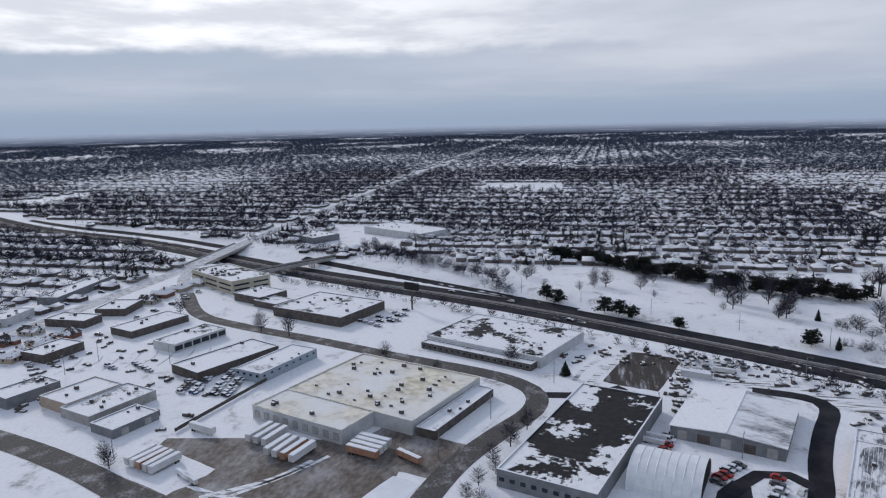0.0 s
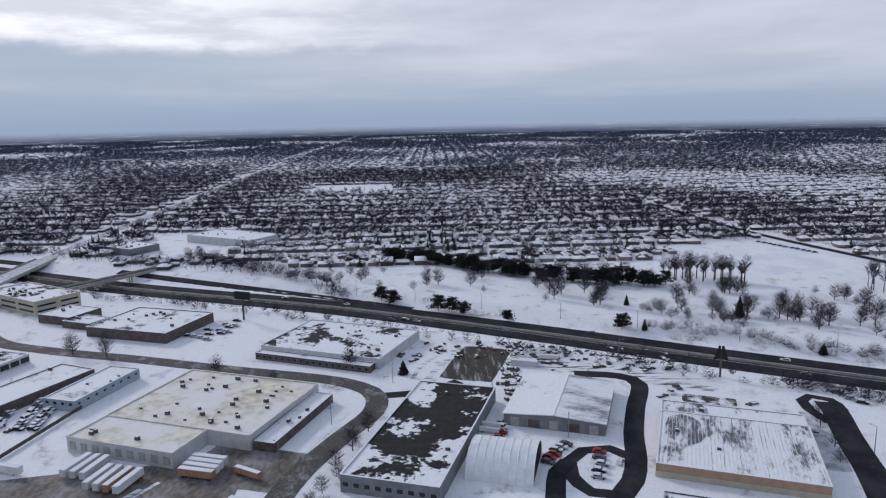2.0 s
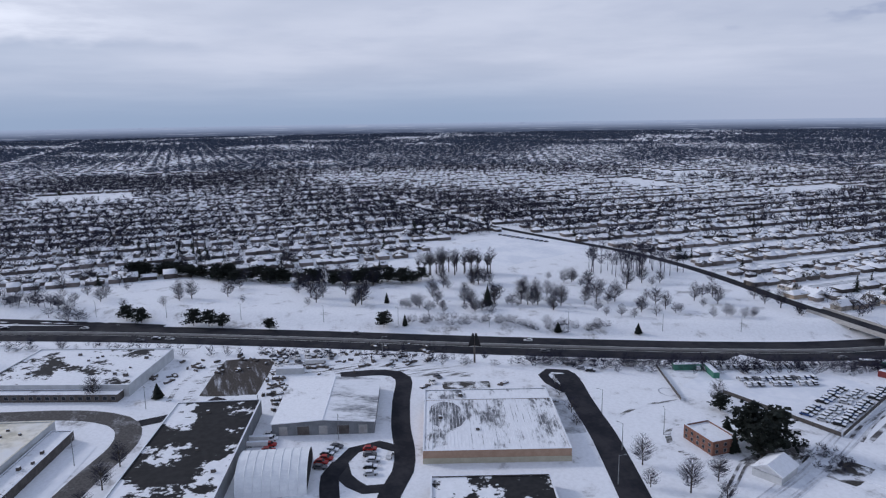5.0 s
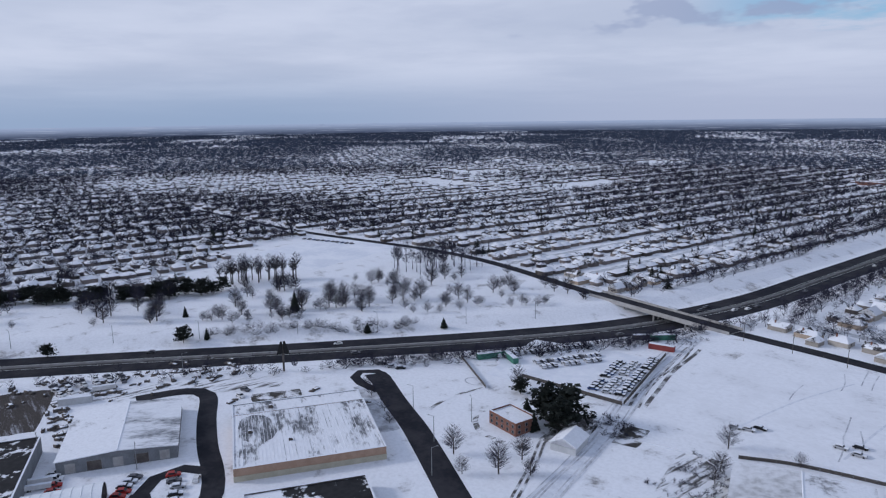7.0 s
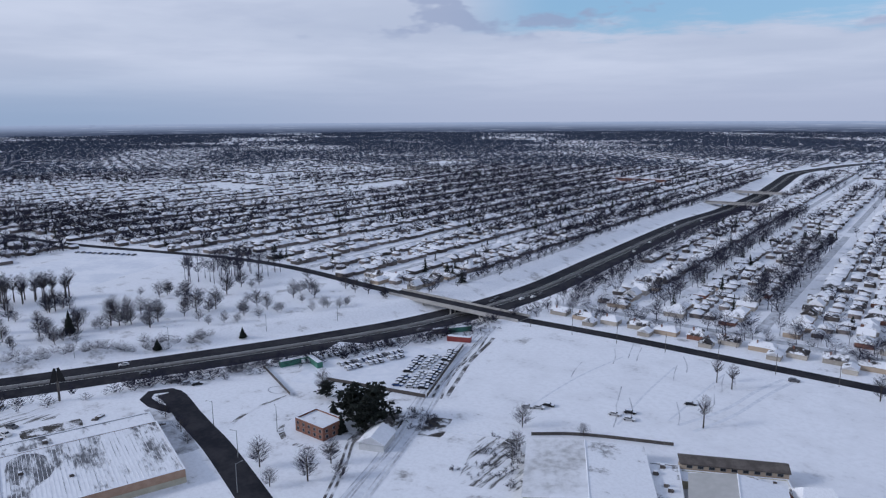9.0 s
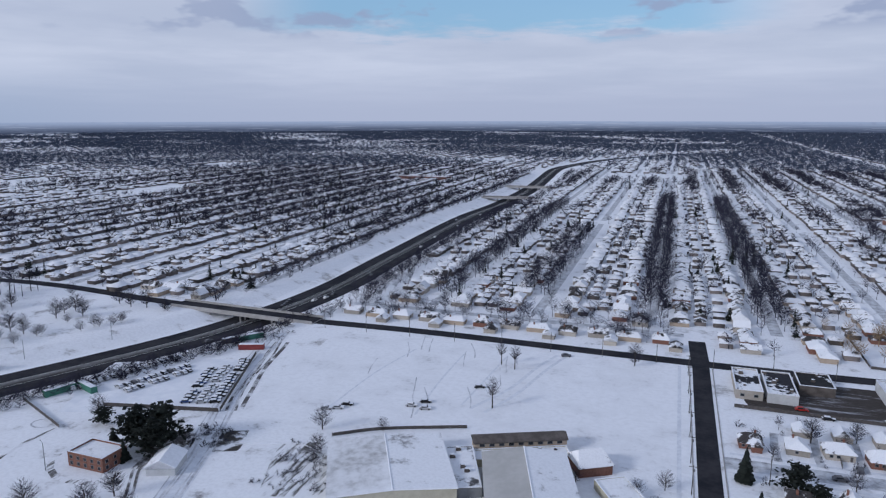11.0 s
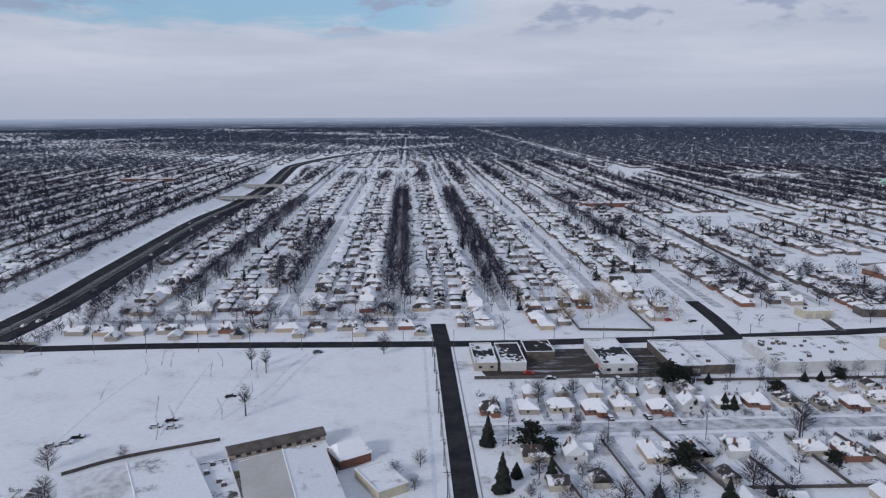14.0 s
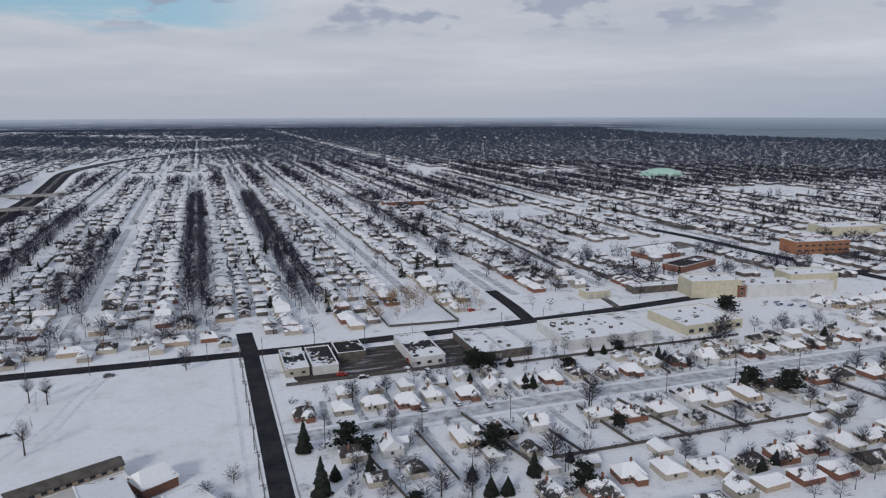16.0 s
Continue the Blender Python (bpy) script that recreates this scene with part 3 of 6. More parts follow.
part("wall_base", Build().box(0, -20.55, 0, 48.1, 0.1, 1.9).box(24.05, 0, 0, 0.1, 41, 1.9), M_tan_pale, plant_hall, "cream painted lower wall")
bare = Build()
edge = random.Random(8)
bare.face([(-16 + 7.5 * math.cos(k * 0.42) * edge.uniform(0.8, 1.25), 7 + 12 * math.sin(k * 0.42) * edge.uniform(0.8, 1.2), 4.41) for k in range(15)])
part("bare_roof", bare, M_rib_bare, plant_hall, "grey ribbed metal blown free of snow")
FB("plant_extension", "low snowy extension behind the plant hall", -229.8, 103.8, 48, 10.6, 70, 4.0, M_grey_wall, M_ribbed, 0.2, 1)
FB("low_workshop", "low workshop with dark snow-patched roof", -163, 76, 36, 22, 70, 4, M_dark_wall, M_tar, 0.4, 0)
FB("office_block", "three-storey pale office block with flat roof", -420, -253, 58, 28, 58, 9, M_tan_pale, M_tar_light, 0.6, 16, windows=(("s", 3, 16, 1.3, 2.0), ("s", 3, 16, 1.3, 5.2), ("e", 2, 11, 1.3, 2.0), ("e", 2, 11, 1.3, 5.2)))
FB("low_shop", "low dark-walled workshop with white roof", -386, -212, 24, 22, 68, 5, M_dark_wall, M_white_roof, 0.3, 3)
FB("low_shop_annex", "small dark workshop annex", -372, -196, 20, 14, 68, 4, M_dark_wall, M_roof_patch, 0.3, 2)
FB("store_works", "grey-roofed works building beside the freeway", -363, -156, 50, 40, 72, 5.5, M_dark_wall, M_roof_patch, 0.4, 10)
FB("blue_workshop", "long blue-grey panelled workshop", -273, -144, 15, 37, 74, 4.6, M_blue_wall, M_white_roof, 0.3, 3, windows=(("s", 4, 1.6, 1.2, 2.5), ("e", 8, 1.4, 1.0, 2.4)))
FB("long_workshop", "long brown-walled workshop with snowy roof", -274, -170, 20, 44, 66, 4.4, M_dark_wall, M_white_roof, 0.4, 2)
FB("glass_front_shop", "flat shop with dark glazed front", -300, -206, 16, 32, 72, 4.4, M_white_wall, M_roof_patch, 0.4, 4, windows=(("e", 6, 4.6, 2.6, 0.8),))
FB("snowy_shed", "low shed buried in snow", -319, -243, 18, 36, 72, 4, M_dark_wall, M_white_roof, 0.3, 3)
FB("tan_workshop", "brown brick workshop with snowy roof", -224, -206, 18, 24, 73, 4.6, M_tan, M_white_roof, 0.4, 2)
FB("brown_workshop", "low brown workshop with patchy roof", -219, -189, 18, 29, 73, 4.0, M_concrete, M_roof_patch, 0.4, 5)
FB("small_workshop", "small grey workshop with dark doors", -206, -172, 13, 19, 73, 3.6, M_grey_wall, M_white_roof, 0.3, 2, docks=(("e", 2, 3, 2.6, 0.1),))
FB("corner_workshop", "pale workshop with rooftop plant", -222, -232, 14, 22, 73, 4.8, M_grey_wall, M_roof_patch, 0.4, 4)
FB("shop_row", "long pale row of shops", -384, -345, 14, 66, -82, 5, M_grey_wall, M_white_roof, 0.4, 8)
FB("corner_store", "pale flat-roofed corner store", -316, -335, 16, 24, -82, 5, M_white_wall, M_roof_patch, 0.4, 4)
FB("brick_store", "low brick store with dark roof", -318, -292, 14, 26, 0, 4.5, M_dark_wall, M_roof_patch, 0.4, 3)
FB("brown_store", "low brown store with signs", -346, -284, 22, 18, 10, 4.5, M_dark_wall, M_white_roof, 0.4, 3)
FB("snowy_store", "low store with snow-covered roof", -270, -262, 22, 16, -10, 4.5, M_dark_wall, M_white_roof, 0.4, 3)
# shops along the cross road
FB("corner_shop", "small white shop with snow-patched flat roof", 34, 294, 10, 26, 0, 3.8, M_siding, M_tar_half, 0.4, 2, windows=(("s", 2, 1.6, 1.2, 1.2),))
FB("corner_annex", "flat shop with dark rear roof half bare", 46, 293, 11, 26, 0, 4.0, M_white_wall, M_tar_half, 0.4, 4)
FB("roadside_shop", "low shop with bare dark roof", 60, 301, 13, 16, 0, 4.0, M_dark_wall, M_tar, 0.4, 2)
FB("white_shop", "long white shop with patched dark roof", 91, 291, 15, 33, 0, 4.6, M_white_wall, M_tar_half, 0.4, 3, windows=(("s", 3, 2.0, 1.4, 1.2),))
FB("garage_shop", "brown flat-roofed garage building", 120, 289, 13, 34, 0, 4.0, M_dark_wall, M_roof_patch, 0.3, 1, docks=(("s", 2, 3.2, 2.6, 0.1),))
FB("garage_wing", "brown garage wing with snowy roof", 133.5, 288, 13.5, 32, 0, 4.2, M_dark_wall, M_white_roof, 0.3, 2)
FB("white_store", "long white block store with snowy roof", 182, 287, 47, 33, 0, 5.3, M_white_wall, M_roof_patch, 0.6, 18)
FB("tan_store", "tan flat-roofed store with awnings", 243, 287, 36, 31, 2, 5.2, M_tan_pale, M_roof_patch, 0.5, 10, windows=(("s", 6, 3.0, 2.0, 1.0),))
FB("tan_hall", "square pale tan hall with blank walls", 292, 334, 32, 18, -12, 10.5, M_tan_pale, M_white_roof, 0.6, 4)
FB("brick_link", "brick link building with windows", 312, 325, 16, 12, -12, 7.5, M_brick, M_tar_light, 0.4, 1, windows=(("s", 4, 2.0, 1.6, 1.5), ("s", 4, 2.0, 1.6, 4.5)))
FB("white_hall", "long white flat hall with snowy roof", 336, 320, 56, 16, -12, 8, M_white_wall, M_white_roof, 0.6, 8)
FB("tan_hall_east", "tall pale tan block hall", 360, 326, 32, 17, -12, 11, M_tan_pale, M_white_roof, 0.6, 3)
FB("brick_offices", "orange brick office building with window rows", 462, 414, 48, 20, -8, 10, M_orange, M_tar_light, 0.5, 5, windows=(("s", 8, 3.6, 1.5, 2.0), ("s", 8, 3.6, 1.5, 6.0)))
FB("motel", "low brick roadside building with patchy roof", 330, 400, 44, 16, 20, 4.5, M_brick, M_tar, 0.4, 3)
FB("pale_offices", "pale low office building", 560, 470, 60, 26, -8, 8, M_tan_pale, M_white_roof, 0.5, 5)
FB("gas_station", "small flat service station", 222, 352, 16, 10, 0, 4.5, M_tan_pale, M_white_roof, 0.3, 1, docks=(("s", 3, 3, 2.6, 0.1),))
FB("long_shop", "long low shop with brown sign band", 268, 352, 40, 10, -4, 4.5, M_dark_wall, M_white_roof, 0.3, 2)
FB("brick_school", "low brick school with snowy roof", 235, 800, 60, 20, 0, 5, M_brick, M_white_roof, 0.4, 5)
FB("brick_school", "low brick school with snowy roof", -420, 1150, 90, 22, 0, 5, M_brick, M_white_roof, 0.4, 5)
FB("big_store", "large pale store across the freeway", -640, -190, 80, 40, 60, 7, M_white_wall, M_white_roof, 0.4, 8)
FB("big_store", "large pale store across the freeway", -600, -270, 40, 30, 60, 6, M_grey_wall, M_white_roof, 0.4, 5)
# brick house, school buildings beside the field
FB("brick_clubhouse", "two-storey red brick house with snowy flat roof", -170.3, 159.6, 14.5, 10, -2, 5.0, M_brick, M_white_roof, 0.6, 0, windows=(("s", 5, 1.2, 1.3, 0.7), ("s", 5, 1.2, 1.2, 2.8), ("e", 3, 1.2, 1.3, 0.7), ("e", 3, 1.2, 1.2, 2.8)))
FB("school_terrace", "low school terrace roof with vents", -40.5, 205, 31, 7, 24, 2.6, M_tan_pale, M_white_roof, 0.3, 9)
FB("school_link", "low link building between the halls", -56, 189, 9, 26, 22, 3.4, M_grey_wall, M_roof_patch, 0.3, 4)
FB("low_shed", "low shed covered in snow", -8, 190, 10, 16, 30, 3, M_tan_pale, M_white_roof, 0.2, 0)


def gable_hall(name, label, x, y, sx, sy, ang, h_, rise, wall, roof, roof2=None, hip=0.0, category="building"):
    """A hall with a pitched roof, its ridge along its own x; roof2: the other slope's cover."""
    e = thing(name, label, category, x, y, 0, ang)
    b = Build().box(0, 0, 0, sx, sy, h_)
    for s in (-1, 1):
        b.face([(s * sx / 2, -sy / 2, h_), (s * sx / 2, sy / 2, h_), (s * (sx / 2 - hip), 0, h_ + rise)][::s])
    part("wall", b, wall, e)
    if roof2 is None:
        part("roof", Build().gable(sx, sy, h_, rise, 0.4, 0.3, hip), roof, e)
        return e
    px, py = sx / 2 + 0.4, sy / 2 + 0.4
    for s, m in ((-1, roof), (1, roof2)):
        low, top = h_ - 0.4 * rise / (sy / 2), h_ + rise
        b = Build().solid([(-px, s * py, low), (px, s * py, low), (px, 0, top), (-px, 0, top), (-px, s * py, low + 0.3), (px, s * py, low + 0.3), (px, 0, top + 0.3), (-px, 0, top + 0.3)],
                          [(0, 3, 2, 1), (4, 5, 6, 7), (0, 1, 5, 4), (1, 2, 6, 5), (2, 3, 7, 6), (3, 0, 4, 7)])
        part("roof_slope", b, m, e)
    part("ridge_cap", Build().tube((-px, 0, h_ + rise + 0.3), (px, 0, h_ + rise + 0.3), 0.22, 0.22, 6), M_snow, e)
    return e


grey = gable_hall("grey_warehouse", "grey metal warehouse with snowy low gable roof", -246.7, 46.2, 40.5, 36, -18.5, 4.4, 1.2, M_grey_wall, M_white_roof, M_streaked)
for k in range(5):
    opening("dock_door", 4.5 if k % 2 else 3.2, 3.4, M_dark_wall if k % 2 else M_concrete, grey, 20.28, -14 + 7 * k, 1.8, 90)
gable_hall("white_garage", "small white garage with snowy gable roof", -147, 164, 11, 9, 110, 2.8, 2.2, M_white_wall, M_white_roof)
gable_hall("school_hall", "school hall with low grey metal roof half snowed over", -77.5, 181, 35, 37, 117, 4.6, 1.0, M_tan_pale, M_white_roof, M_thin_snow)
gable_hall("gymnasium", "gymnasium with grey gable roof half snowed over", -33.5, 181.8, 36, 26, 107, 5.4, 2.0, M_tan_pale, M_white_roof, M_bare_roof)
wing = gable_hall("school_wing", "long school wing with dark sloped roof", -43, 211.5, 31, 6, 24, 4.4, 1.3, M_tan, M_dark_wall)
for k in range(9):
    opening("window", 1.8, 1.1, M_glass, wing, -13 + 3.25 * k, -3.03, 3.6, 0)
gable_hall("chapel_house", "small house with steep snowy roof beside the school", -19, 206, 11, 10, 30, 3.4, 3.2, M_brick, M_house_roof, hip=2.0)
gable_hall("brick_church", "brick building with peaked snowy roof", 330, 440, 30, 22, 10, 4, 5, M_brick, M_house_roof)

# fabric quonset hall
e = thing("quonset_hall", "white fabric arched storage hall with dark end", "storage hall", -203, 20, 0, 75)
b = Build()
n, L, R_ = 18, 21, 11
ring = [(R_ * math.cos(math.pi * k / n), R_ * 0.72 * math.sin(math.pi * k / n) ** 0.8) for k in range(n + 1)]
for j in range(8):
    y0, y1 = -L / 2 + L * j / 8, -L / 2 + L * (j + 1) / 8
    for (xa, za), (xb, zb) in zip(ring[:-1], ring[1:]):
        b.face([(y0, xa, za), (y1, xa, za), (y1, xb, zb), (y0, xb, zb)][::-1])
part("fabric_cover", b, M_fabric, e)
for j in range(9):
    r = Build()
    for (xa, za), (xb, zb) in zip(ring[:-1], ring[1:]):
        r.tube((-L / 2 + L * j / 8, xa * 1.005, za * 1.005), (-L / 2 + L * j / 8, xb * 1.005, zb * 1.005), 0.12, 0.12, 4)
    part("rib", r, M_fabric, e)
for s, m in ((-1, M_fabric), (1, M_black)):
    part("end_wall", Build().face([(s * (L / 2 - 0.1), x_, z_) for x_, z_ in ring][::s]), m, e)

# green dome
e = thing("sports_dome", "pale green inflated sports dome", "dome", 742, 990, 0, -20)
b = Build()
for i in range(8):
    for k in range(24):
        def q(i_, k_):
            a_, t_ = math.pi / 2 * i_ / 8, 2 * math.pi * k_ / 24
            return (38 * math.cos(a_) * math.cos(t_), 24 * math.cos(a_) * math.sin(t_), 16 * math.sin(a_))
        b.face([q(i, k), q(i, k + 1), q(i + 1, k + 1), q(i + 1, k)])
part("skin", b, M_teal, e)


# bridges over the freeway
def bridge(label, pts, width, piers, deck=0.5, paving=None):
    line = np.array([pts[0], pts[-1]], float)
    e = thing("bridge", label, "bridge")
    for name, w_, off, z0, z1, m in (("deck", width, 0, -1.3, 0.0, M_concrete), ("roadway", width - 2, 0, 0.0, 0.06, paving or M_asphalt), ("parapet", 0.4, width / 2 - 0.2, 0.0, 1.1, M_concrete), ("parapet", 0.4, 0.2 - width / 2, 0.0, 1.1, M_concrete)):
        b = Build()
        for p, q in zip(line[:-1], line[1:]):
            d = (q - p) / np.hypot(*(q - p))
            c = (p + q) / 2 + np.array((-d[1], d[0])) * off
            b.box(c[0], c[1], deck + z0, np.hypot(*(q - p)) + 0.02, w_, z1 - z0, math.degrees(math.atan2(d[1], d[0])))
        part(name, b, m, e)
    d = line[-1] - line[0]
    a = math.degrees(math.atan2(d[1], d[0]))
    for f in piers:
        p = line[0] + (line[1] - line[0]) * f
        g = float(height(p[0], p[1])[0])
        for o in (-0.35, 0, 0.35):
            x_, y_ = p[0] - math.sin(radians(a)) * o * width, p[1] + math.cos(radians(a)) * o * width
            part("pier", Build().tube((x_, y_, g - 0.2), (x_, y_, deck - 1.3), 0.5, 0.5, 10), M_concrete, e)
    return e


bridge("concrete road bridge over the sunken freeway", [(-276, 327), (-228, 321), (-179, 321)], 12, (0.28, 0.5, 0.72))
bridge("far concrete bridge over the freeway", [(-250, 912), (-178, 920)], 14, (0.3, 0.5, 0.7))
bridge("far concrete bridge over the freeway", [(-253, 1062), (-180, 1066)], 14, (0.3, 0.5, 0.7))
bridge("avenue bridge over the freeway", [(-572, -328), (-525, -321), (-476, -317)], 17, (0.3, 0.5, 0.7), 0.3, M_street)
bridge("ramp bridge over the freeway", [(-524, -214), (-486, -238), (-448, -262)], 9, (0.3, 0.5, 0.7))


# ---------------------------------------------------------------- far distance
# glowing band; haze is painted into its colour, paler towards the top
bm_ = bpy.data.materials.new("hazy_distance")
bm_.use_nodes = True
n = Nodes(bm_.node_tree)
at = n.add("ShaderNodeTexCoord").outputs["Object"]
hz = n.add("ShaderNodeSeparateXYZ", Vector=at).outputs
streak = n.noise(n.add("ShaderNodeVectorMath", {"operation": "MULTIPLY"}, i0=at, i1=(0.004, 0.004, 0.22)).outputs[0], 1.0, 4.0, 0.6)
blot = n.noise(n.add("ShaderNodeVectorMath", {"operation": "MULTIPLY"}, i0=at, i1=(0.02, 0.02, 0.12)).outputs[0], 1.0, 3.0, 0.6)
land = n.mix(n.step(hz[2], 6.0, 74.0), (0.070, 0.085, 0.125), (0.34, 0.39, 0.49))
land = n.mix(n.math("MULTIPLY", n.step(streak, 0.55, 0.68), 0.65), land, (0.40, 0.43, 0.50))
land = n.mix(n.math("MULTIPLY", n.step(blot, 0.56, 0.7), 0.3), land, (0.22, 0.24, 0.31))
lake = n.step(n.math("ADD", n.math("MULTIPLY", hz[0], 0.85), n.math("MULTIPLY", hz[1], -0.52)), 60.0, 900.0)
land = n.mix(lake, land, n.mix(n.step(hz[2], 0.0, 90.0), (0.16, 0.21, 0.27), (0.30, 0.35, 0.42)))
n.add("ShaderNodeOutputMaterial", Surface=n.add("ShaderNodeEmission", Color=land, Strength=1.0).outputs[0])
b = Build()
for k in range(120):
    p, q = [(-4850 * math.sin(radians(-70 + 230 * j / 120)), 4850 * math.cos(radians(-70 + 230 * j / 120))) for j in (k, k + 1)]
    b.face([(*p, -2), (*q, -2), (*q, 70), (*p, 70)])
tagged(part("backdrop", b, bm_), "glowing backdrop band painted as a hazy wooded plain and lake", "distance", kind="structure")

# ---------------------------------------------------------------- suburb: plan of lots
rs = np.random.RandomState(5)
PARK = [(-405, -120), (-540, -215), (-512, -83), (-503, 0), (-464, 129), (-573, 200), (-600, 292), (-434, 336), (-275, 330), (-250, 300), (-300, 190), (-380, 40)]


def inside(poly, x, y):
    r = np.zeros(x.shape, bool)
    for (ax, ay), (bx, by) in zip(poly, poly[1:] + poly[:1]):
        cut = (ay > y) != (by > y)
        r ^= cut & (x < (bx - ax) * (y - ay) / (by - ay + 1e-9) + ax)
    return r


order = np.argsort(FREEWAY[:, 1])
AV_X, AV_Y = [-4800, -3478, -2140, -1181, -772, -572, -476, -287, -120], [-520, -473, -424, -368, -342, -328, -317, -311, -302]
CLEAR = [(108, 353, 24, 22), (310, 690, 50, 34), (220, 800, 50, 18), (-420, 1150, 64, 16), (222, 352, 30, 14), (268, 352, 30, 10), (330, 400, 40, 26), (462, 414, 34, 26), (560, 470, 40, 26), (330, 330, 80, 30), (742, 990, 46, 34), (-620, -225, 70, 50), (350, 480, 70, 30), (-950, 700, 70, 40), (420, 1300, 60, 40), (-500, 1700, 120, 50)]
plots = random.Random(77)
for _ in range(70):                                   # open fields and big snowy lots among the far streets
    t_, d_ = radians(plots.uniform(-56, 140)), plots.uniform(1000, 4400)
    CLEAR.append((-math.sin(t_) * d_, math.cos(t_) * d_, plots.uniform(20, 80), plots.uniform(20, 80)))


def free(x, y, gap=38.0):
    """Where houses and their gardens may stand."""
    xf = np.interp(y, FREEWAY[order, 1], FREEWAY[order, 0])
    r, az = np.hypot(x, y), np.degrees(np.arctan2(-x, y))
    ok = (r < 4800) & (az > -60) & (az < 144)
    ok &= ~((x > xf - 30) & (y < 366) & (y > -300) & (x < 26))
    ok &= ~((x >= 20) & (x < 500) & (y < 334))
    ok &= ~inside(PARK, x, y)
    ok &= ~((x < -120) & (np.abs(y - np.interp(x, AV_X, AV_Y)) < 13))
    ok &= (np.abs((y - 322 + 205) % 410 - 205) > 6.5) | (r > 1000) | (x < -450)
    ok &= np.abs(x - np.interp(y, [240, 340, 492, 588, 765, 1100], [440, 428, 412, 399, 400, 420])) > 12
    ok &= (np.abs(x - np.interp(y, [322, 470, 700, 1100], [165, 172, 180, 190])) > 8) | (y > 480)
    ok &= ~((x < -250) & (np.abs(y - np.interp(x, [-900, -643, -434, -275], [262, 289, 338, 327])) < 9) & (x > -900))
    for cx, cy, ax, ay in CLEAR:
        ok &= ~((np.abs(x - cx) < ax) & (np.abs(y - cy) < ay))
    ok &= ~((y > 800) & (x > np.interp(y, [800, 1300, 1900, 2400, 3000, 3700, 4400, 4700], [2660, 2520, 2340, 2170, 2170, 2370, 2690, 3300])))
    near = r < 2600
    far_ok = np.ones(x.shape, bool)
    far_ok[near] = away(FREEWAY[::2], x[near], y[near]) > gap
    return ok & far_ok


PITCH, FIRST = 62.0, -7.0
sx_ = FIRST + PITCH * np.arange(-77, 78)


def lots(step, r0, r1, side):
    """Points along both sides of every street between two distances."""
    ys_ = np.arange(-3600, 4750, step)
    X, Y = np.meshgrid(sx_, ys_)
    out = []
    for s in (-1, 1):
        x = X.ravel() + s * side + rs.uniform(-1.2, 1.2, X.size)
        y = Y.ravel() + rs.uniform(-1.5, 1.5, X.size)
        k = free(x, y) & (np.hypot(x, y) >= r0) & (np.hypot(x, y) < r1)
        out.append(np.c_[x, y, np.full(x.shape, s)][k])
    return np.concatenate(out)


def rows(xy, ang, lo=0.85, hi=1.15, zlo=0.9, zhi=1.15):
    n_ = len(xy)
    return np.c_[xy[:, 0], xy[:, 1], height(xy[:, 0], xy[:, 1]) if n_ < 30000 else np.zeros(n_), ang, rs.uniform(lo, hi, n_), rs.uniform(zlo, zhi, n_)]


def house_form(sx, sy, h_, rise, hip, wing=False):
    b = Build()
    x, y = sx / 2, sy / 2
    b.solid([(-x, -y, 0), (x, -y, 0), (x, y, 0), (-x, y, 0), (-x, -y, h_), (x, -y, h_), (x, y, h_), (-x, y, h_)], [(0, 1, 5, 4), (1, 2, 6, 5), (2, 3, 7, 6), (3, 0, 4, 7)], 0)
    x, y = sx / 2 + 0.4, sy / 2 + 0.4
    b.solid([(-x, -y, h_ - 0.1), (x, -y, h_ - 0.1), (x, y, h_ - 0.1), (-x, y, h_ - 0.1), (-x + hip, 0, h_ + rise), (x - hip, 0, h_ + rise)], [(0, 1, 5, 4), (2, 3, 4, 5), (0, 4, 3), (1, 2, 5)], 1)
    if wing:
        b.box(sx * 0.25, -sy / 2 - 1.2, 0, 4, 2.6, h_ - 0.2, 0, 0)
        b.solid([(sx * 0.25 - 2.4, -sy / 2 - 2.8, h_ - 0.2), (sx * 0.25 + 2.4, -sy / 2 - 2.8, h_ - 0.2), (sx * 0.25 + 2.4, -sy / 2 + 1, h_ - 0.2), (sx * 0.25 - 2.4, -sy / 2 + 1, h_ - 0.2), (sx * 0.25, -sy / 2 - 2.8, h_ + 1.2), (sx * 0.25, -sy / 2 + 2, h_ + 1.2)], [(0, 4, 5, 3), (1, 2, 5, 4), (0, 1, 4)], 1)
    return b


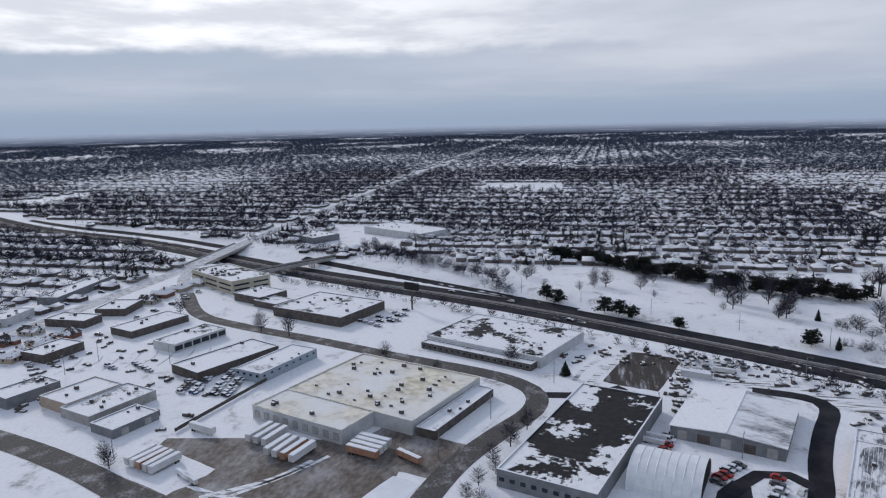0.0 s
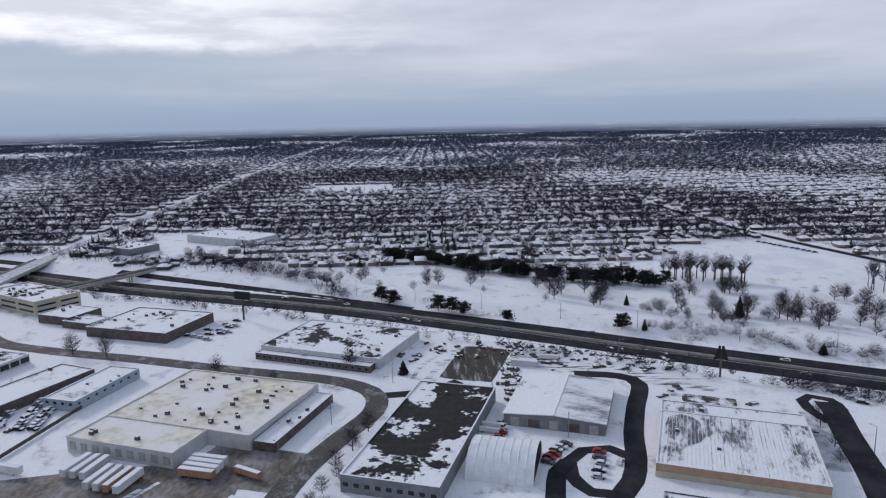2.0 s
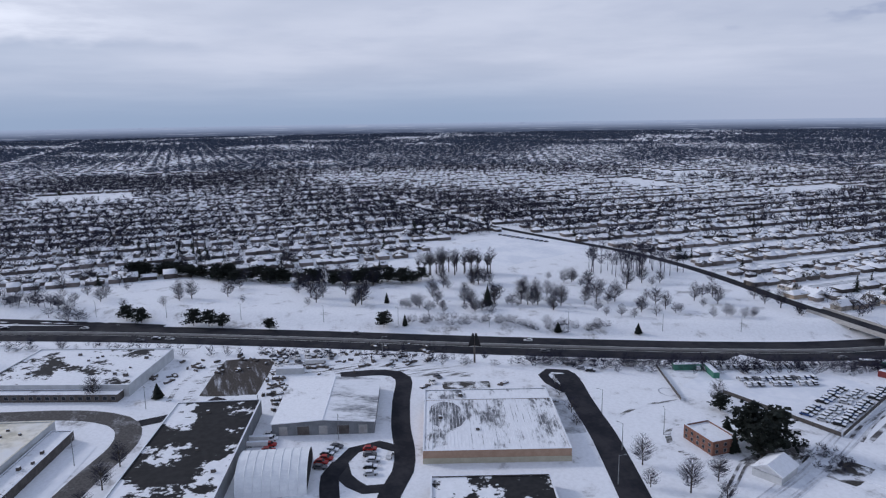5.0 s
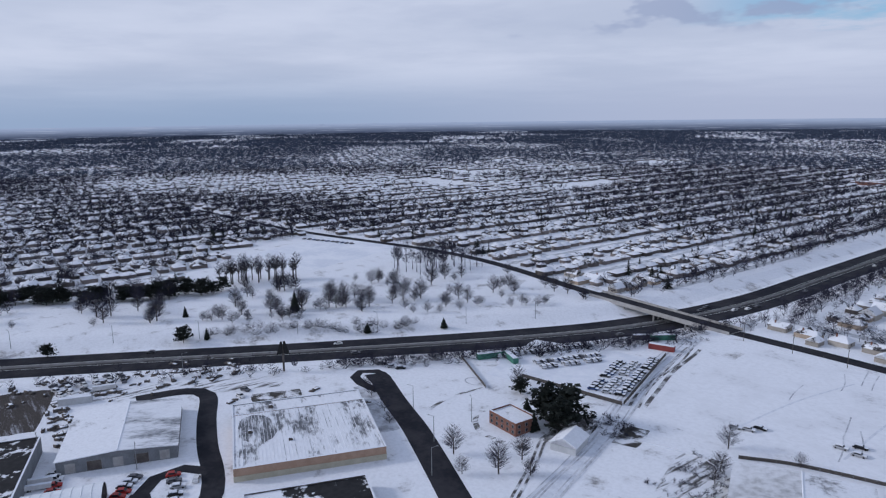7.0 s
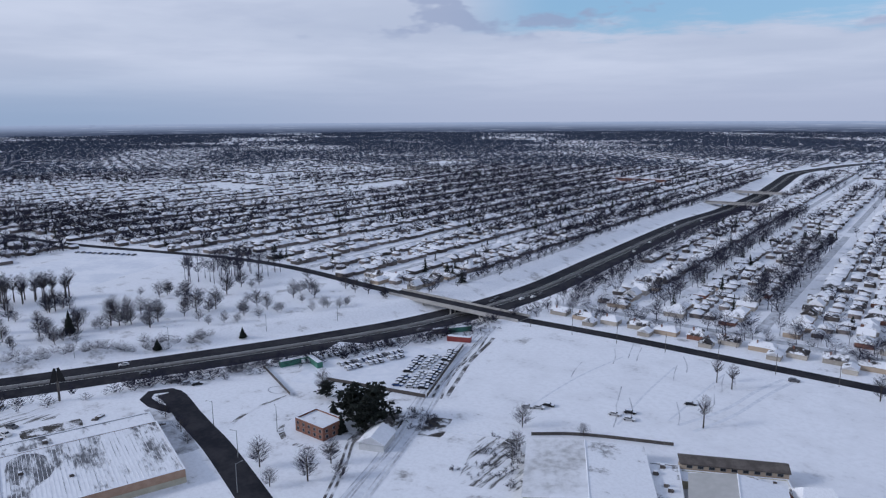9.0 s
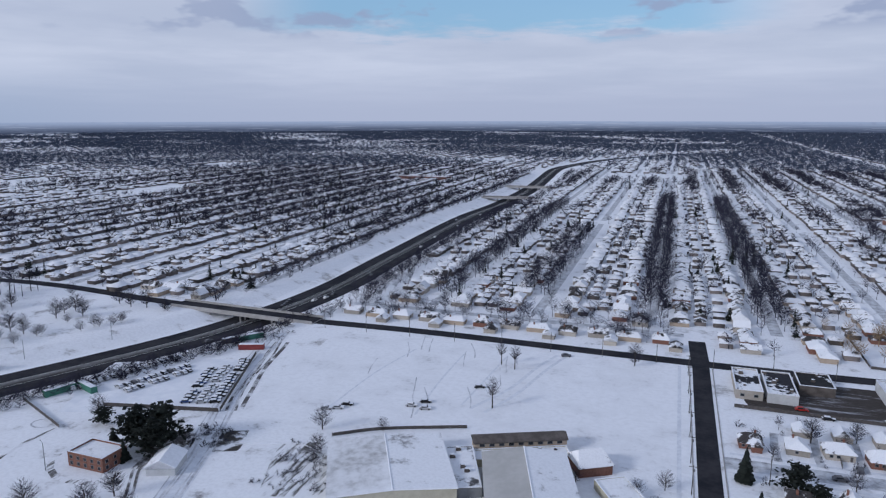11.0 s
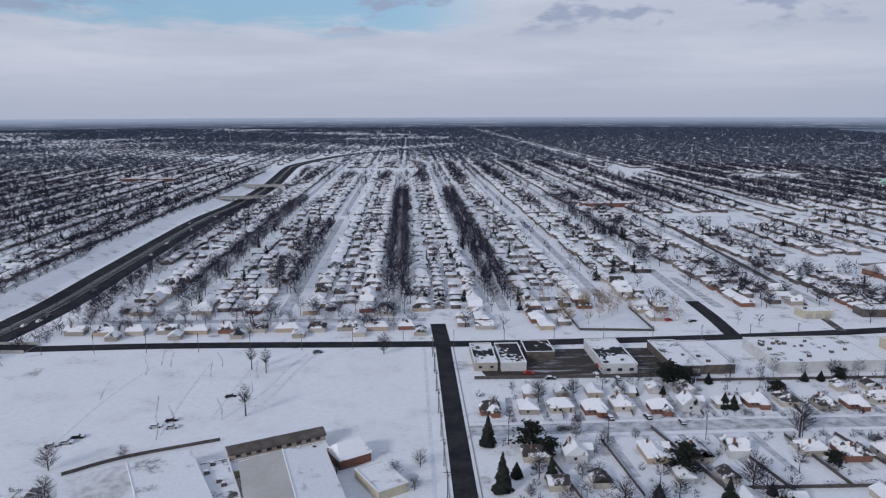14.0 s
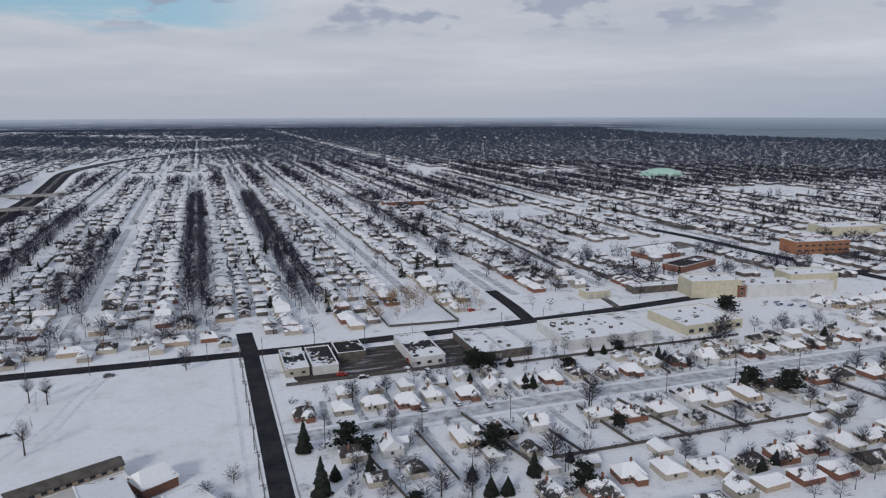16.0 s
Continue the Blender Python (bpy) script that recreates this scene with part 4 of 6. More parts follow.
HOUSE_FORMS = [house_form(11, 8.2, 2.7, 1.6, 0.0), house_form(10.5, 8.6, 2.7, 1.8, 3.2), house_form(9, 8.2, 3.2, 2.5, 0.0, True), house_form(12.5, 8.0, 2.6, 1.5, 3.0, True)]
SHED = house_form(6.2, 5.8, 2.4, 1.3, 0.0)
all_lots, mid_lots, far_lots = lots(12.2, 150, 1500, 16.0), lots(18.0, 1500, 2700, 17.0), lots(36.0, 2700, 4750, 17.0)
by_distance = np.argsort(np.hypot(all_lots[:, 0], all_lots[:, 1]))
close_lots, near_lots = all_lots[by_distance[:100]], all_lots
for j, form in enumerate(HOUSE_FORMS):
    for tag_, group_ in (("near", all_lots[by_distance[100:]]), ("mid", mid_lots), ("far", far_lots)):
        if tag_ != "near" and j > 1:
            continue                                  # far roofs: the two plain forms
        pick = group_[j::4] if tag_ == "near" else group_[j::2]
        pick = pick + np.c_[rs.uniform(-1, 1, (len(pick), 2)) * {"near": 0.6, "mid": 7.0, "far": 16.0}[tag_], np.zeros(len(pick))]
        ang = np.where(rs.rand(len(pick)) < np.where(pick[:, 0] < -250, 0.85, 0.55), 0.0, math.pi / 2) + np.where(pick[:, 2] > 0, math.pi / 2, -math.pi / 2)
        size = {"near": (0.78, 1.02), "mid": (0.9, 1.25), "far": (1.3, 2.1)}[tag_]
        scatter("suburb_houses", form, [M_suburb_wall, M_suburb_roof], rows(pick, ang, *size), "rows of small suburban houses with snowy roofs", "houses")
back = near_lots[rs.rand(len(near_lots)) < 0.6].copy()
back[:, 0] += back[:, 2] * 10.5
back[:, 1] += 4.5
scatter("suburb_garages", SHED, [M_suburb_wall, M_suburb_roof], rows(back, rs.randint(0, 2, len(back)) * math.pi / 2), "small snowy garages behind suburban houses", "garages")
for x_ in sx_[(sx_ > -900) & (sx_ < 800)]:
    ys_ = np.arange(372, 1500, 12.0) if x_ > -260 else np.arange(-300, 1500, 12.0)
    k = free(np.full(ys_.shape, x_), ys_)
    runs = np.split(np.arange(len(ys_)), np.where(np.diff(k.astype(int)) != 0)[0] + 1)
    for r in runs:
        if k[r[0]] and len(r) > 3:
            strip("road", np.c_[np.full(len(r), x_), ys_[r]], 6.0, M_street, 0.04, 0.0, "snow-covered residential street")


# ---------------------------------------------------------------- trees
def bare_form(seed, H, R, n_, w_, trunk=True, low=0.30):
    """A leafless crown of twigs as slivers, on a thin trunk."""
    g = random.Random(seed)
    b = Build()
    if trunk:
        t = 0.02 * H
        b.solid([(t, 0, 0), (-t / 2, t * 0.87, 0), (-t / 2, -t * 0.87, 0), (t * 0.2, 0, H * 0.6)], [(0, 1, 3), (1, 2, 3), (2, 0, 3)])
    for _ in range(n_):
        while True:
            p = Vector((g.uniform(-1, 1), g.uniform(-1, 1), g.uniform(-1, 1)))
            if 0.25 < p.length < 1:
                break
        wide = 1.15 - 0.30 * max(0.0, p.z) - 0.25 * max(0.0, -p.z)
        e = Vector((p.x * R * wide, p.y * R * wide, H * (low + 1) / 2 + p.z * H * (1 - low) / 2))
        a = Vector((p.x * R * 0.1, p.y * R * 0.1, max(H * low * 0.9, e.z - 0.5 * math.hypot(e.x, e.y) - 0.06 * H)))
        a = a.lerp(e, g.uniform(0.0, 0.55))
        side = (e - a).cross(Vector((g.uniform(-1, 1), g.uniform(-1, 1), g.uniform(-0.4, 0.4)))).normalized() * w_ * g.uniform(0.6, 1.3) * H / 11
        b.face([a - side / 2, a + side / 2, e])
    return b


def fir_form(seed, H, R, layers, per, lean=0.0):
    """An evergreen: whorls of drooping branch tips round a trunk."""
    g = random.Random(seed)
    b = Build()
    b.tube((0, 0, 0), (0, 0, H * 0.9), 0.02 * H, 0.004 * H, 4)
    for i in range(layers):
        z = H * (0.10 + 0.88 * i / layers)
        r = R * (1 - i / layers) ** 0.8 + 0.15
        for k in range(per):
            t = 2 * math.pi * (k + g.random()) / per
            rr, zz = r * g.uniform(0.65, 1.15), z - H * 0.05 * g.uniform(0.4, 1.6)
            c, s = math.cos(t), math.sin(t)
            w_ = rr * 0.42
            b.face([(0, 0, z + H * 0.06), (c * rr * 0.8 - s * w_, s * rr * 0.8 + c * w_, zz), (c * rr, s * rr, zz - 0.02 * H), (c * rr * 0.8 + s * w_, s * rr * 0.8 - c * w_, zz)])
    return b


def round_form(seed, H, R, n_):
    """A broad dark pine: clumps of needles with gaps on a crooked trunk."""
    g = random.Random(seed)
    b = Build()
    limbs = [(k * 2.4 + g.uniform(-0.4, 0.4), H * (0.22 + 0.72 * k / 13), R * (1.15 - 0.75 * (k / 13) ** 1.5) * g.uniform(0.6, 1.25)) for k in range(14)]
    for k in range(n_):
        t, z, reach_ = limbs[k % 14]
        q = g.random() ** 0.6
        rr = reach_ * q
        c = Vector((rr * math.cos(t), rr * math.sin(t), z + 0.08 * H * q)) + Vector((g.gauss(0, 0.19), g.gauss(0, 0.19), g.gauss(0, 0.09))) * R
        s = 0.12 * R * g.uniform(0.5, 1.6)
        for _ in range(2):
            u = Vector((g.uniform(-1, 1), g.uniform(-1, 1), g.uniform(-0.6, 0.6))) * s
            v_ = Vector((g.uniform(-1, 1), g.uniform(-1, 1), g.uniform(-0.6, 0.6))) * s
            b.face([c - u, c + v_, c + u * 0.8, c - v_])
    return b


def leafy(x, y):
    """How wooded the quarters are, 0.35 to 1.6, in large irregular patches."""
    v = np.sin(x / 131 + 1.3 * np.sin(y / 173)) + np.sin(y / 97 + 1.7 * np.sin(x / 211 + 2)) + np.sin((x + y) / 290)
    dark = np.exp(-(((x + 720) / 150) ** 2 + ((y - 300) / 130) ** 2)) + 0.9 * np.exp(-(((x + 760) / 200) ** 2 + ((y + 60) / 120) ** 2))
    return np.clip(0.95 + 0.62 * v, 0.10, 2.4) + 1.6 * dark + 1.5 * smooth(x, 200, 480)


def tree_points(xy, keep_, jitter):
    k = rs.rand(len(xy)) < keep_ * leafy(xy[:, 0], xy[:, 1])
    q = xy[k][:, :2] + rs.uniform(-jitter, jitter, (k.sum(), 2))
    return q[free(q[:, 0], q[:, 1], 34.0)]


street_near = lots(11.0, 150, 1500, 5.5)[:, :2]
column = np.round((street_near[:, 0] - FIRST) / PITCH)
sy_ = street_near[:, 1]
avenue = np.select([np.isin(column, (0, 1)) & (sy_ > 384) & (sy_ < 950), (column == -1) & (sy_ > 405) & (sy_ < 650), (column == -2) & (sy_ > 385) & (sy_ < 860), (column == 3) & (sy_ > 400) & (sy_ < 900)], [1.0, 0.9, 0.75, 0.55], 0.0)
shade = street_near[rs.rand(len(street_near)) < avenue]
shade[:, 0] -= np.where(np.abs(shade[:, 0] - FIRST + PITCH) < 10, 9.0, 0.0)
street_x = FIRST + PITCH * np.round((shade[:, 0] - FIRST) / PITCH)
shade[:, 0] = np.where(np.abs(street_x - FIRST + PITCH) < 1, shade[:, 0], street_x + 0.85 * (shade[:, 0] - street_x))
shade = np.concatenate([shade, shade + rs.uniform(-4.5, 4.5, shade.shape)])
north_q = lambda q: (q[:, 0] > -190) & (q[:, 1] < 800) & (q[:, 1] > 340)
s_near = street_near[(avenue == 0) & (rs.rand(len(street_near)) < np.where(north_q(street_near), 0.14, 0.42) * leafy(street_near[:, 0], sy_))]
backs = near_lots.copy()
backs[:, 0] += backs[:, 2] * 11
thin = backs[~north_q(backs) | (rs.rand(len(backs)) < 0.3)]
east = thin[thin[:, 0] > 150]
outer = thin[np.hypot(thin[:, 0], thin[:, 1]) > 640]
y_near = np.concatenate([tree_points(thin, 0.75, 7.0), tree_points(thin[thin[:, 0] < -190], 0.30, 6.0), tree_points(east, 0.9, 9.0), tree_points(outer, 0.60, 10.0), tree_points(outer, 0.45, 10.0), tree_points(east, 0.6, 12.0)])
west_zone = backs[(backs[:, 0] < -420) & (backs[:, 1] < 420)]
woods = np.concatenate([tree_points(west_zone, 0.75, 5), tree_points(west_zone, 0.4, 8)])
all_near = np.concatenate([s_near + rs.uniform(-1.5, 1.5, s_near.shape), y_near, woods])
reach = np.hypot(all_near[:, 0], all_near[:, 1])
words = ("leafless street and garden trees of the suburb", "trees")
for j in range(4):
    for pick, form in ((all_near[reach < 640][j::4], bare_form(20 + j, 12.0, 5.0, 46, 0.30)), (all_near[reach >= 640][j::4], bare_form(25 + j, 12.5, 5.4, 22, 0.66))):
        scatter("suburb_trees", form, [M_twig], rows(pick, rs.uniform(0, 6.28, len(pick)), 0.6, 1.25, 0.65, 1.25), *words)
for j in range(2):
    scatter("avenue_trees", bare_form(30 + j, 14.0, 5.6, 95, 0.19), [M_twig], rows(shade[j::2], rs.uniform(0, 6.28, len(shade[j::2])), 0.85, 1.25, 0.85, 1.25), "tall leafless trees that line a street on both sides", "trees")
# hedges and small trees on the line between back gardens
ay_ = np.arange(-3600, 1500, 6.5)
AX, AY = np.meshgrid(sx_ + PITCH / 2, ay_)
alley = np.c_[AX.ravel(), AY.ravel()] + rs.uniform(-1.6, 1.6, (AX.size, 2))
alley = alley[(np.hypot(alley[:, 0], alley[:, 1]) < 1500) & (rs.rand(len(alley)) < np.where(north_q(alley), 0.35, 0.85))]
alley = alley[free(alley[:, 0], alley[:, 1])]
scatter("garden_bushes", bare_form(35, 5.5, 2.9, 16, 0.42, False, 0.03), [M_twig], rows(alley, rs.uniform(0, 6.28, len(alley)), 0.6, 1.35, 0.5, 1.4), "rows of leafless bushes between back gardens", "bushes")
firs = tree_points(near_lots, 0.10, 13)
clump = []
for _ in range(90):
    t_, d_ = radians(plots.uniform(-54, 138)), plots.uniform(380, 1500)
    for _ in range(plots.randrange(4, 16)):
        clump.append((-math.sin(t_) * d_ + plots.gauss(0, 11), math.cos(t_) * d_ + plots.gauss(0, 15)))
clump = np.array(clump)
firs = np.concatenate([firs, clump[free(clump[:, 0], clump[:, 1])]])
scatter("suburb_evergreens", fir_form(3, 10, 2.6, 7, 6), [M_needles], rows(firs, rs.uniform(0, 6.28, len(firs)), 0.6, 1.3, 0.6, 1.3), "dark evergreen trees between suburban houses", "trees")
mid_t = np.concatenate([tree_points(mid_lots, 1.2, 12), tree_points(mid_lots, 0.9, 16), tree_points(mid_lots, 0.6, 18), lots(30.0, 1500, 2700, 7.0)[:, :2]])
far_t = np.concatenate([tree_points(far_lots, 1.0, 24) for _ in range(3)])
# trees beyond 1500 m use the twig copy with air haze in its base colour
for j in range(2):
    scatter("distant_trees", bare_form(40 + j, 12, 6.4, 10, 1.6), [M_hazed_twig], rows(mid_t[j::2], rs.uniform(0, 6.28, len(mid_t[j::2])), 0.8, 1.35, 0.75, 1.3), "distant leafless suburban trees", "trees")
    scatter("far_woods", bare_form(50 + j, 14, 11, 8, 3.4, False, 0.03), [M_hazed_twig], rows(far_t[j::2], rs.uniform(0, 6.28, len(far_t[j::2])), 0.9, 1.5, 0.8, 1.2), "far belts of leafless trees", "trees")


# trees that stand alone: built once, then copied
def trunk_form(seed, H):
    g = random.Random(seed)
    b = Build()
    r = 0.022 * H
    b.tube((0, 0, -0.1), (0, 0, H * 0.34), r, r * 0.75, 7)
    b.tube((0, 0, H * 0.34), (0.02 * H, 0, H * 0.7), r * 0.7, r * 0.25, 6)
    for k in range(7):
        t = k * 0.9 + g.uniform(0, 0.5)
        z = H * g.uniform(0.26, 0.5)
        e = (math.cos(t) * H * 0.22, math.sin(t) * H * 0.22, z + H * g.uniform(0.18, 0.34))
        b.tube((0, 0, z), e, r * 0.45, r * 0.15, 5)
    return b


MODELS = []
for k, (H, R, n_) in enumerate(((12, 5.0, 330), (14, 5.2, 360), (9, 4.4, 280), (16, 4.2, 110), (6, 3.2, 200))):
    e = thing("bare_tree", "leafless dark deciduous tree standing in snow", "tree", 0, 0, -60, 0, "leafless trees")
    part("trunk", trunk_form(k, H), M_bark, e)
    part("crown", bare_form(70 + k, H, R, n_ + 90, 0.11, False, 0.40 if k == 3 else 0.15), M_twig, e)
    MODELS.append(e)
PINES = []
for k, (H, R) in enumerate(((11, 3.0), (14, 3.4), (6, 2.2))):
    e = thing("fir_tree", "dark green conical fir tree in snow", "tree", 0, 0, -60, 0, "fir trees")
    part("trunk", Build().tube((0, 0, -0.1), (0, 0, H * 0.2), 0.2, 0.16, 7), M_bark, e)
    part("crown", fir_form(80 + k, H, R, 18, 11), M_needles, e)
    PINES.append(e)
for k, (H, R) in enumerate(((9, 5.0), (13, 6.5))):
    e = thing("pine_tree", "broad dark pine tree with uneven crown", "tree", 0, 0, -60, 0, "broad pines")
    part("trunk", trunk_form(90 + k, H), M_bark, e)
    part("crown", round_form(95 + k, H, R, 720), M_needles, e)
    PINES.append(e)
used = set()


def plant(model, x, y, s=1.0):
    g = float(height(x, y)[0])
    m = pose(x, y, g, 0, 0, (x * 37 + y * 91) % 360) @ Matrix.Diagonal((s, s, s, 1))
    if model not in used:
        used.add(model)
        model.matrix_basis = m
        return model
    return clone(model, m)


g = random.Random(11)
B, P = MODELS, PINES
for m, x, y, s in ((P[3], -425, -36, 1.0), (P[3], -419, -28, 0.9), (P[3], -402, 0, 1.0), (P[3], -397, 8, 1.0), (P[3], -392, 15, 0.8), (P[3], -377, 39, 0.7), (P[1], -361, 164, 0.9), (P[0], -350, 109, 0.6), (P[0], -389, 110, 0.6),
                   (P[2], -289, 218, 1.0), (P[2], -308, 181, 1.0), (P[2], -286, -16, 1.1), (P[4], -166, 172, 1.0), (P[4], -159, 176, 1.05), (P[4], -156, 168, 0.9), (P[0], -163, 163, 0.7), (P[2], -176, 172, 0.9), (B[0], -196, 186, 0.9), (P[3], -190, 182, 0.7),
                   (B[0], -167, 130, 0.95), (B[1], -148, 133, 0.9), (B[0], -150, 145, 0.85), (B[2], -155, 124, 0.8), (B[2], -141, 140, 0.8),
                   (B[3], -60, 241, 0.85), (B[3], -68, 288, 0.75), (B[3], -61, 284, 0.75), (B[0], -11, 305, 1.0), (B[2], -113, 204, 1.1), (B[4], -92, 210, 1.0), (B[2], -106, 188, 0.9), (B[4], -103, 180, 1.2), (B[4], -4, 194, 1.1), (B[4], 4, 200, 1.2), (B[4], 2, 186, 1.0), (B[4], -22, 196, 1.0),
                   (P[1], 27, 213, 0.85), (P[1], 28, 184, 0.95), (P[1], 200, 204, 0.8), (P[0], 92, 174, 0.8), (P[3], 86, 192, 0.95), (B[1], 135, 213, 1.15), (B[1], 102, 180, 1.0), (B[0], 61, 172, 1.0), (P[0], 44, 190, 0.75), (B[0], 70, 170, 0.9), (P[2], 75, 168, 1.1), (P[2], 80, 167, 1.0), (P[3], 52, 168, 0.6),
                   (P[0], 188, 243, 0.8), (P[3], 107, 262, 1.0), (P[3], 112, 259, 0.9), (B[0], 228, 252, 1.3), (B[1], 236, 256, 1.2), (P[3], 272, 296, 1.1), (P[2], 120, 238, 1.1), (P[2], 123, 237, 1.0), (P[2], 165, 262, 0.8), (P[2], 172, 262, 0.8), (P[3], 180, 262, 0.6),
                   (B[0], -289, -98, 0.9), (B[0], -275, -70, 0.7), (B[0], -294, -40, 1.0), (B[4], -268, -75, 1.0), (B[1], -318, -160, 1.0), (B[0], -322, -178, 1.1), (B[0], -345, -242, 1.0), (B[0], -180, -160, 0.7), (B[0], -176, -155, 0.75), (B[2], -189, -36, 0.8), (B[2], -204, -34, 0.9), (B[2], -180, -38, 0.8), (B[0], -216, -30, 0.9), (B[0], -230, -26, 0.8), (B[2], -197, -32, 0.8), (B[2], -175, -33, 0.9), (B[4], -210, 130, 1.2), (B[4], -200, 126, 1.0), (B[4], -226, 134, 1.2), (B[4], -236, 138, 1.0)):
    plant(m, x, y, s)
fl = FREEWAY[(FREEWAY[:, 1] > -120) & (FREEWAY[:, 1] < 300)]
for k in range(230):
    p = fl[g.randrange(len(fl) - 1)]
    d = g.choice((43, 46, 50, 58, 66, 74, 84, 96, 110, 122))
    x, y = p[0] - d * 0.88 + g.uniform(-5, 5), p[1] + d * 0.47 + g.uniform(-8, 8)
    ok = inside(PARK, np.array([x]), np.array([y]))[0] and (y > 90 or g.random() < 0.22)
    if ok and not (abs(x + 515) < 42 and abs(y - 262) < 60):
        plant(B[4] if d < 52 and g.random() < 0.7 else g.choice((B[0], B[2], B[2], B[4])), x, y, g.uniform(0.9, 1.4))
for k in range(24):                                   # tall grove beside the meadow
    t = k / 23
    plant(B[3], -456 + 16 * t + g.uniform(-8, 8), 154 + 46 * t + g.uniform(-3, 3), g.uniform(0.95, 1.3))
grove = np.array([(-405 + g.uniform(-28, 26), 296 + g.uniform(-30, 30)) for _ in range(44)])
scatter("park_grove", bare_form(58, 17, 4.2, 110, 0.16, True, 0.38), [M_twig], rows(grove, rs.uniform(0, 6.28, len(grove)), 0.9, 1.25, 0.9, 1.25), "grove of tall leafless trees in the snowy park", "trees")
for x, y, m, q in ((-527, 71, 1, 1.3), (-421, 70, 1, 1.2), (-418, 77, 1, 1.2), (-420, 92, 0, 1.2), (-396, 94, 1, 0.9), (-405, 100, 0, 0.9), (-403, 65, 4, 1.0), (-458, 85, 1, 1.2), (-355, 183, 1, 1.1), (-349, 191, 0, 1.0), (-341, 202, 0, 1.1), (-352, 186, 1, 0.9), (-339, 217, 0, 1.0), (-377, 175, 2, 0.9)):
    plant(B[m], x, y, q)
plant(P[3], -354, 98, 0.9)
low_row = np.array([(-352 + 55 * k / 39 + g.uniform(-4, 4), 112 + 94 * k / 39 + g.uniform(-3, 3)) for k in range(40)])
scatter("park_bushes", bare_form(59, 5.5, 4.0, 130, 0.20, True, 0.10), [M_twig], rows(low_row, rs.uniform(0, 6.28, len(low_row)), 0.8, 1.3, 0.8, 1.3), "low spreading leafless trees beside the freeway", "trees")
far_side = spline([(-560, -205), (-531, -165), (-500, -130), (-478, -100), (-440, -60)], 3.0)
clumps = np.array([(p[0] + g.gauss(0, 6), p[1] + g.gauss(0, 4)) for p in far_side for _ in range(2)])
scatter("far_side_trees", bare_form(57, 9, 4.4, 110, 0.22), [M_twig], rows(clumps, rs.uniform(0, 6.28, len(clumps)), 0.6, 1.25, 0.6, 1.25), "leafless trees across the freeway", "trees")
# dark evergreen belt along the park's far edge
belt = spline([(-530, -40), (-523, -7), (-495, 21), (-471, 54), (-447, 100), (-432, 147)], 4.0)
for k in range(58):
    p = belt[int(k / 58 * len(belt))]
    plant(P[3] if k % 5 else B[0], float(p[0]) + g.uniform(-5, 5), float(p[1]) + g.uniform(-3, 3), g.uniform(0.75, 1.2))
# bushes along the freeway's near bank
bank = np.array([(p[0] + 33 + g.uniform(-5, 9), p[1] - 12 + g.uniform(-6, 6)) for p in FREEWAY[(FREEWAY[:, 1] > -230) & (FREEWAY[:, 1] < 300)] for _ in range(10)])
bank = bank[(rs.rand(len(bank)) < np.where(bank[:, 1] > 140, 1.0, 0.3))]
cut = np.array([(p[0] + g.uniform(24, 37), p[1] - 10 + g.uniform(-6, 6)) for p in FREEWAY[(FREEWAY[:, 1] > 150) & (FREEWAY[:, 1] < 345)] for _ in range(7)])
bank = np.concatenate([bank, cut])
scatter("roadside_bushes", bare_form(61, 5.0, 2.6, 60, 0.45, False, 0.05), [M_twig], rows(bank, rs.uniform(0, 6.28, len(bank)), 0.6, 1.5, 0.5, 1.4), "leafless bushes along the freeway bank", "bushes")
far_bank = np.array([(p[0] + s * (40 + g.uniform(-5, 5)), p[1] + g.uniform(-4, 4)) for p in FREEWAY[(FREEWAY[:, 1] > 330) & (FREEWAY[:, 1] < 1400)] for s in (-1, 1, 1)] + [(p[0] - 46 + g.uniform(-8, 8), p[1] + g.uniform(-5, 5)) for p in FREEWAY[(FREEWAY[:, 1] > 335) & (FREEWAY[:, 1] < 1300)] for _ in range(3)] + [(p[0] - 46 + g.uniform(-10, 8), p[1] + 20 + g.uniform(-5, 5)) for p in FREEWAY[(FREEWAY[:, 1] > -420) & (FREEWAY[:, 1] < -150)] for _ in range(2)])
near_belt = np.array([(p[0] + g.uniform(22, 36), p[1] + g.uniform(-5, 5)) for p in FREEWAY[(FREEWAY[:, 1] > 385) & (FREEWAY[:, 1] < 880)] for _ in range(6)])
far_bank = np.concatenate([far_bank, near_belt])
scatter("bank_trees", bare_form(62, 9, 4.0, 50, 0.32, True, 0.15), [M_twig], rows(far_bank, rs.uniform(0, 6.28, len(far_bank)), 0.6, 1.3, 0.6, 1.3), "leafless trees along the freeway cut", "trees")


# ---------------------------------------------------------------- houses that can be told apart
def window_at(parent, x, y, z, ang, w_=1.3, h_=1.2):
    return opening("window", w_, h_, M_glass, parent, x, y, z, ang)


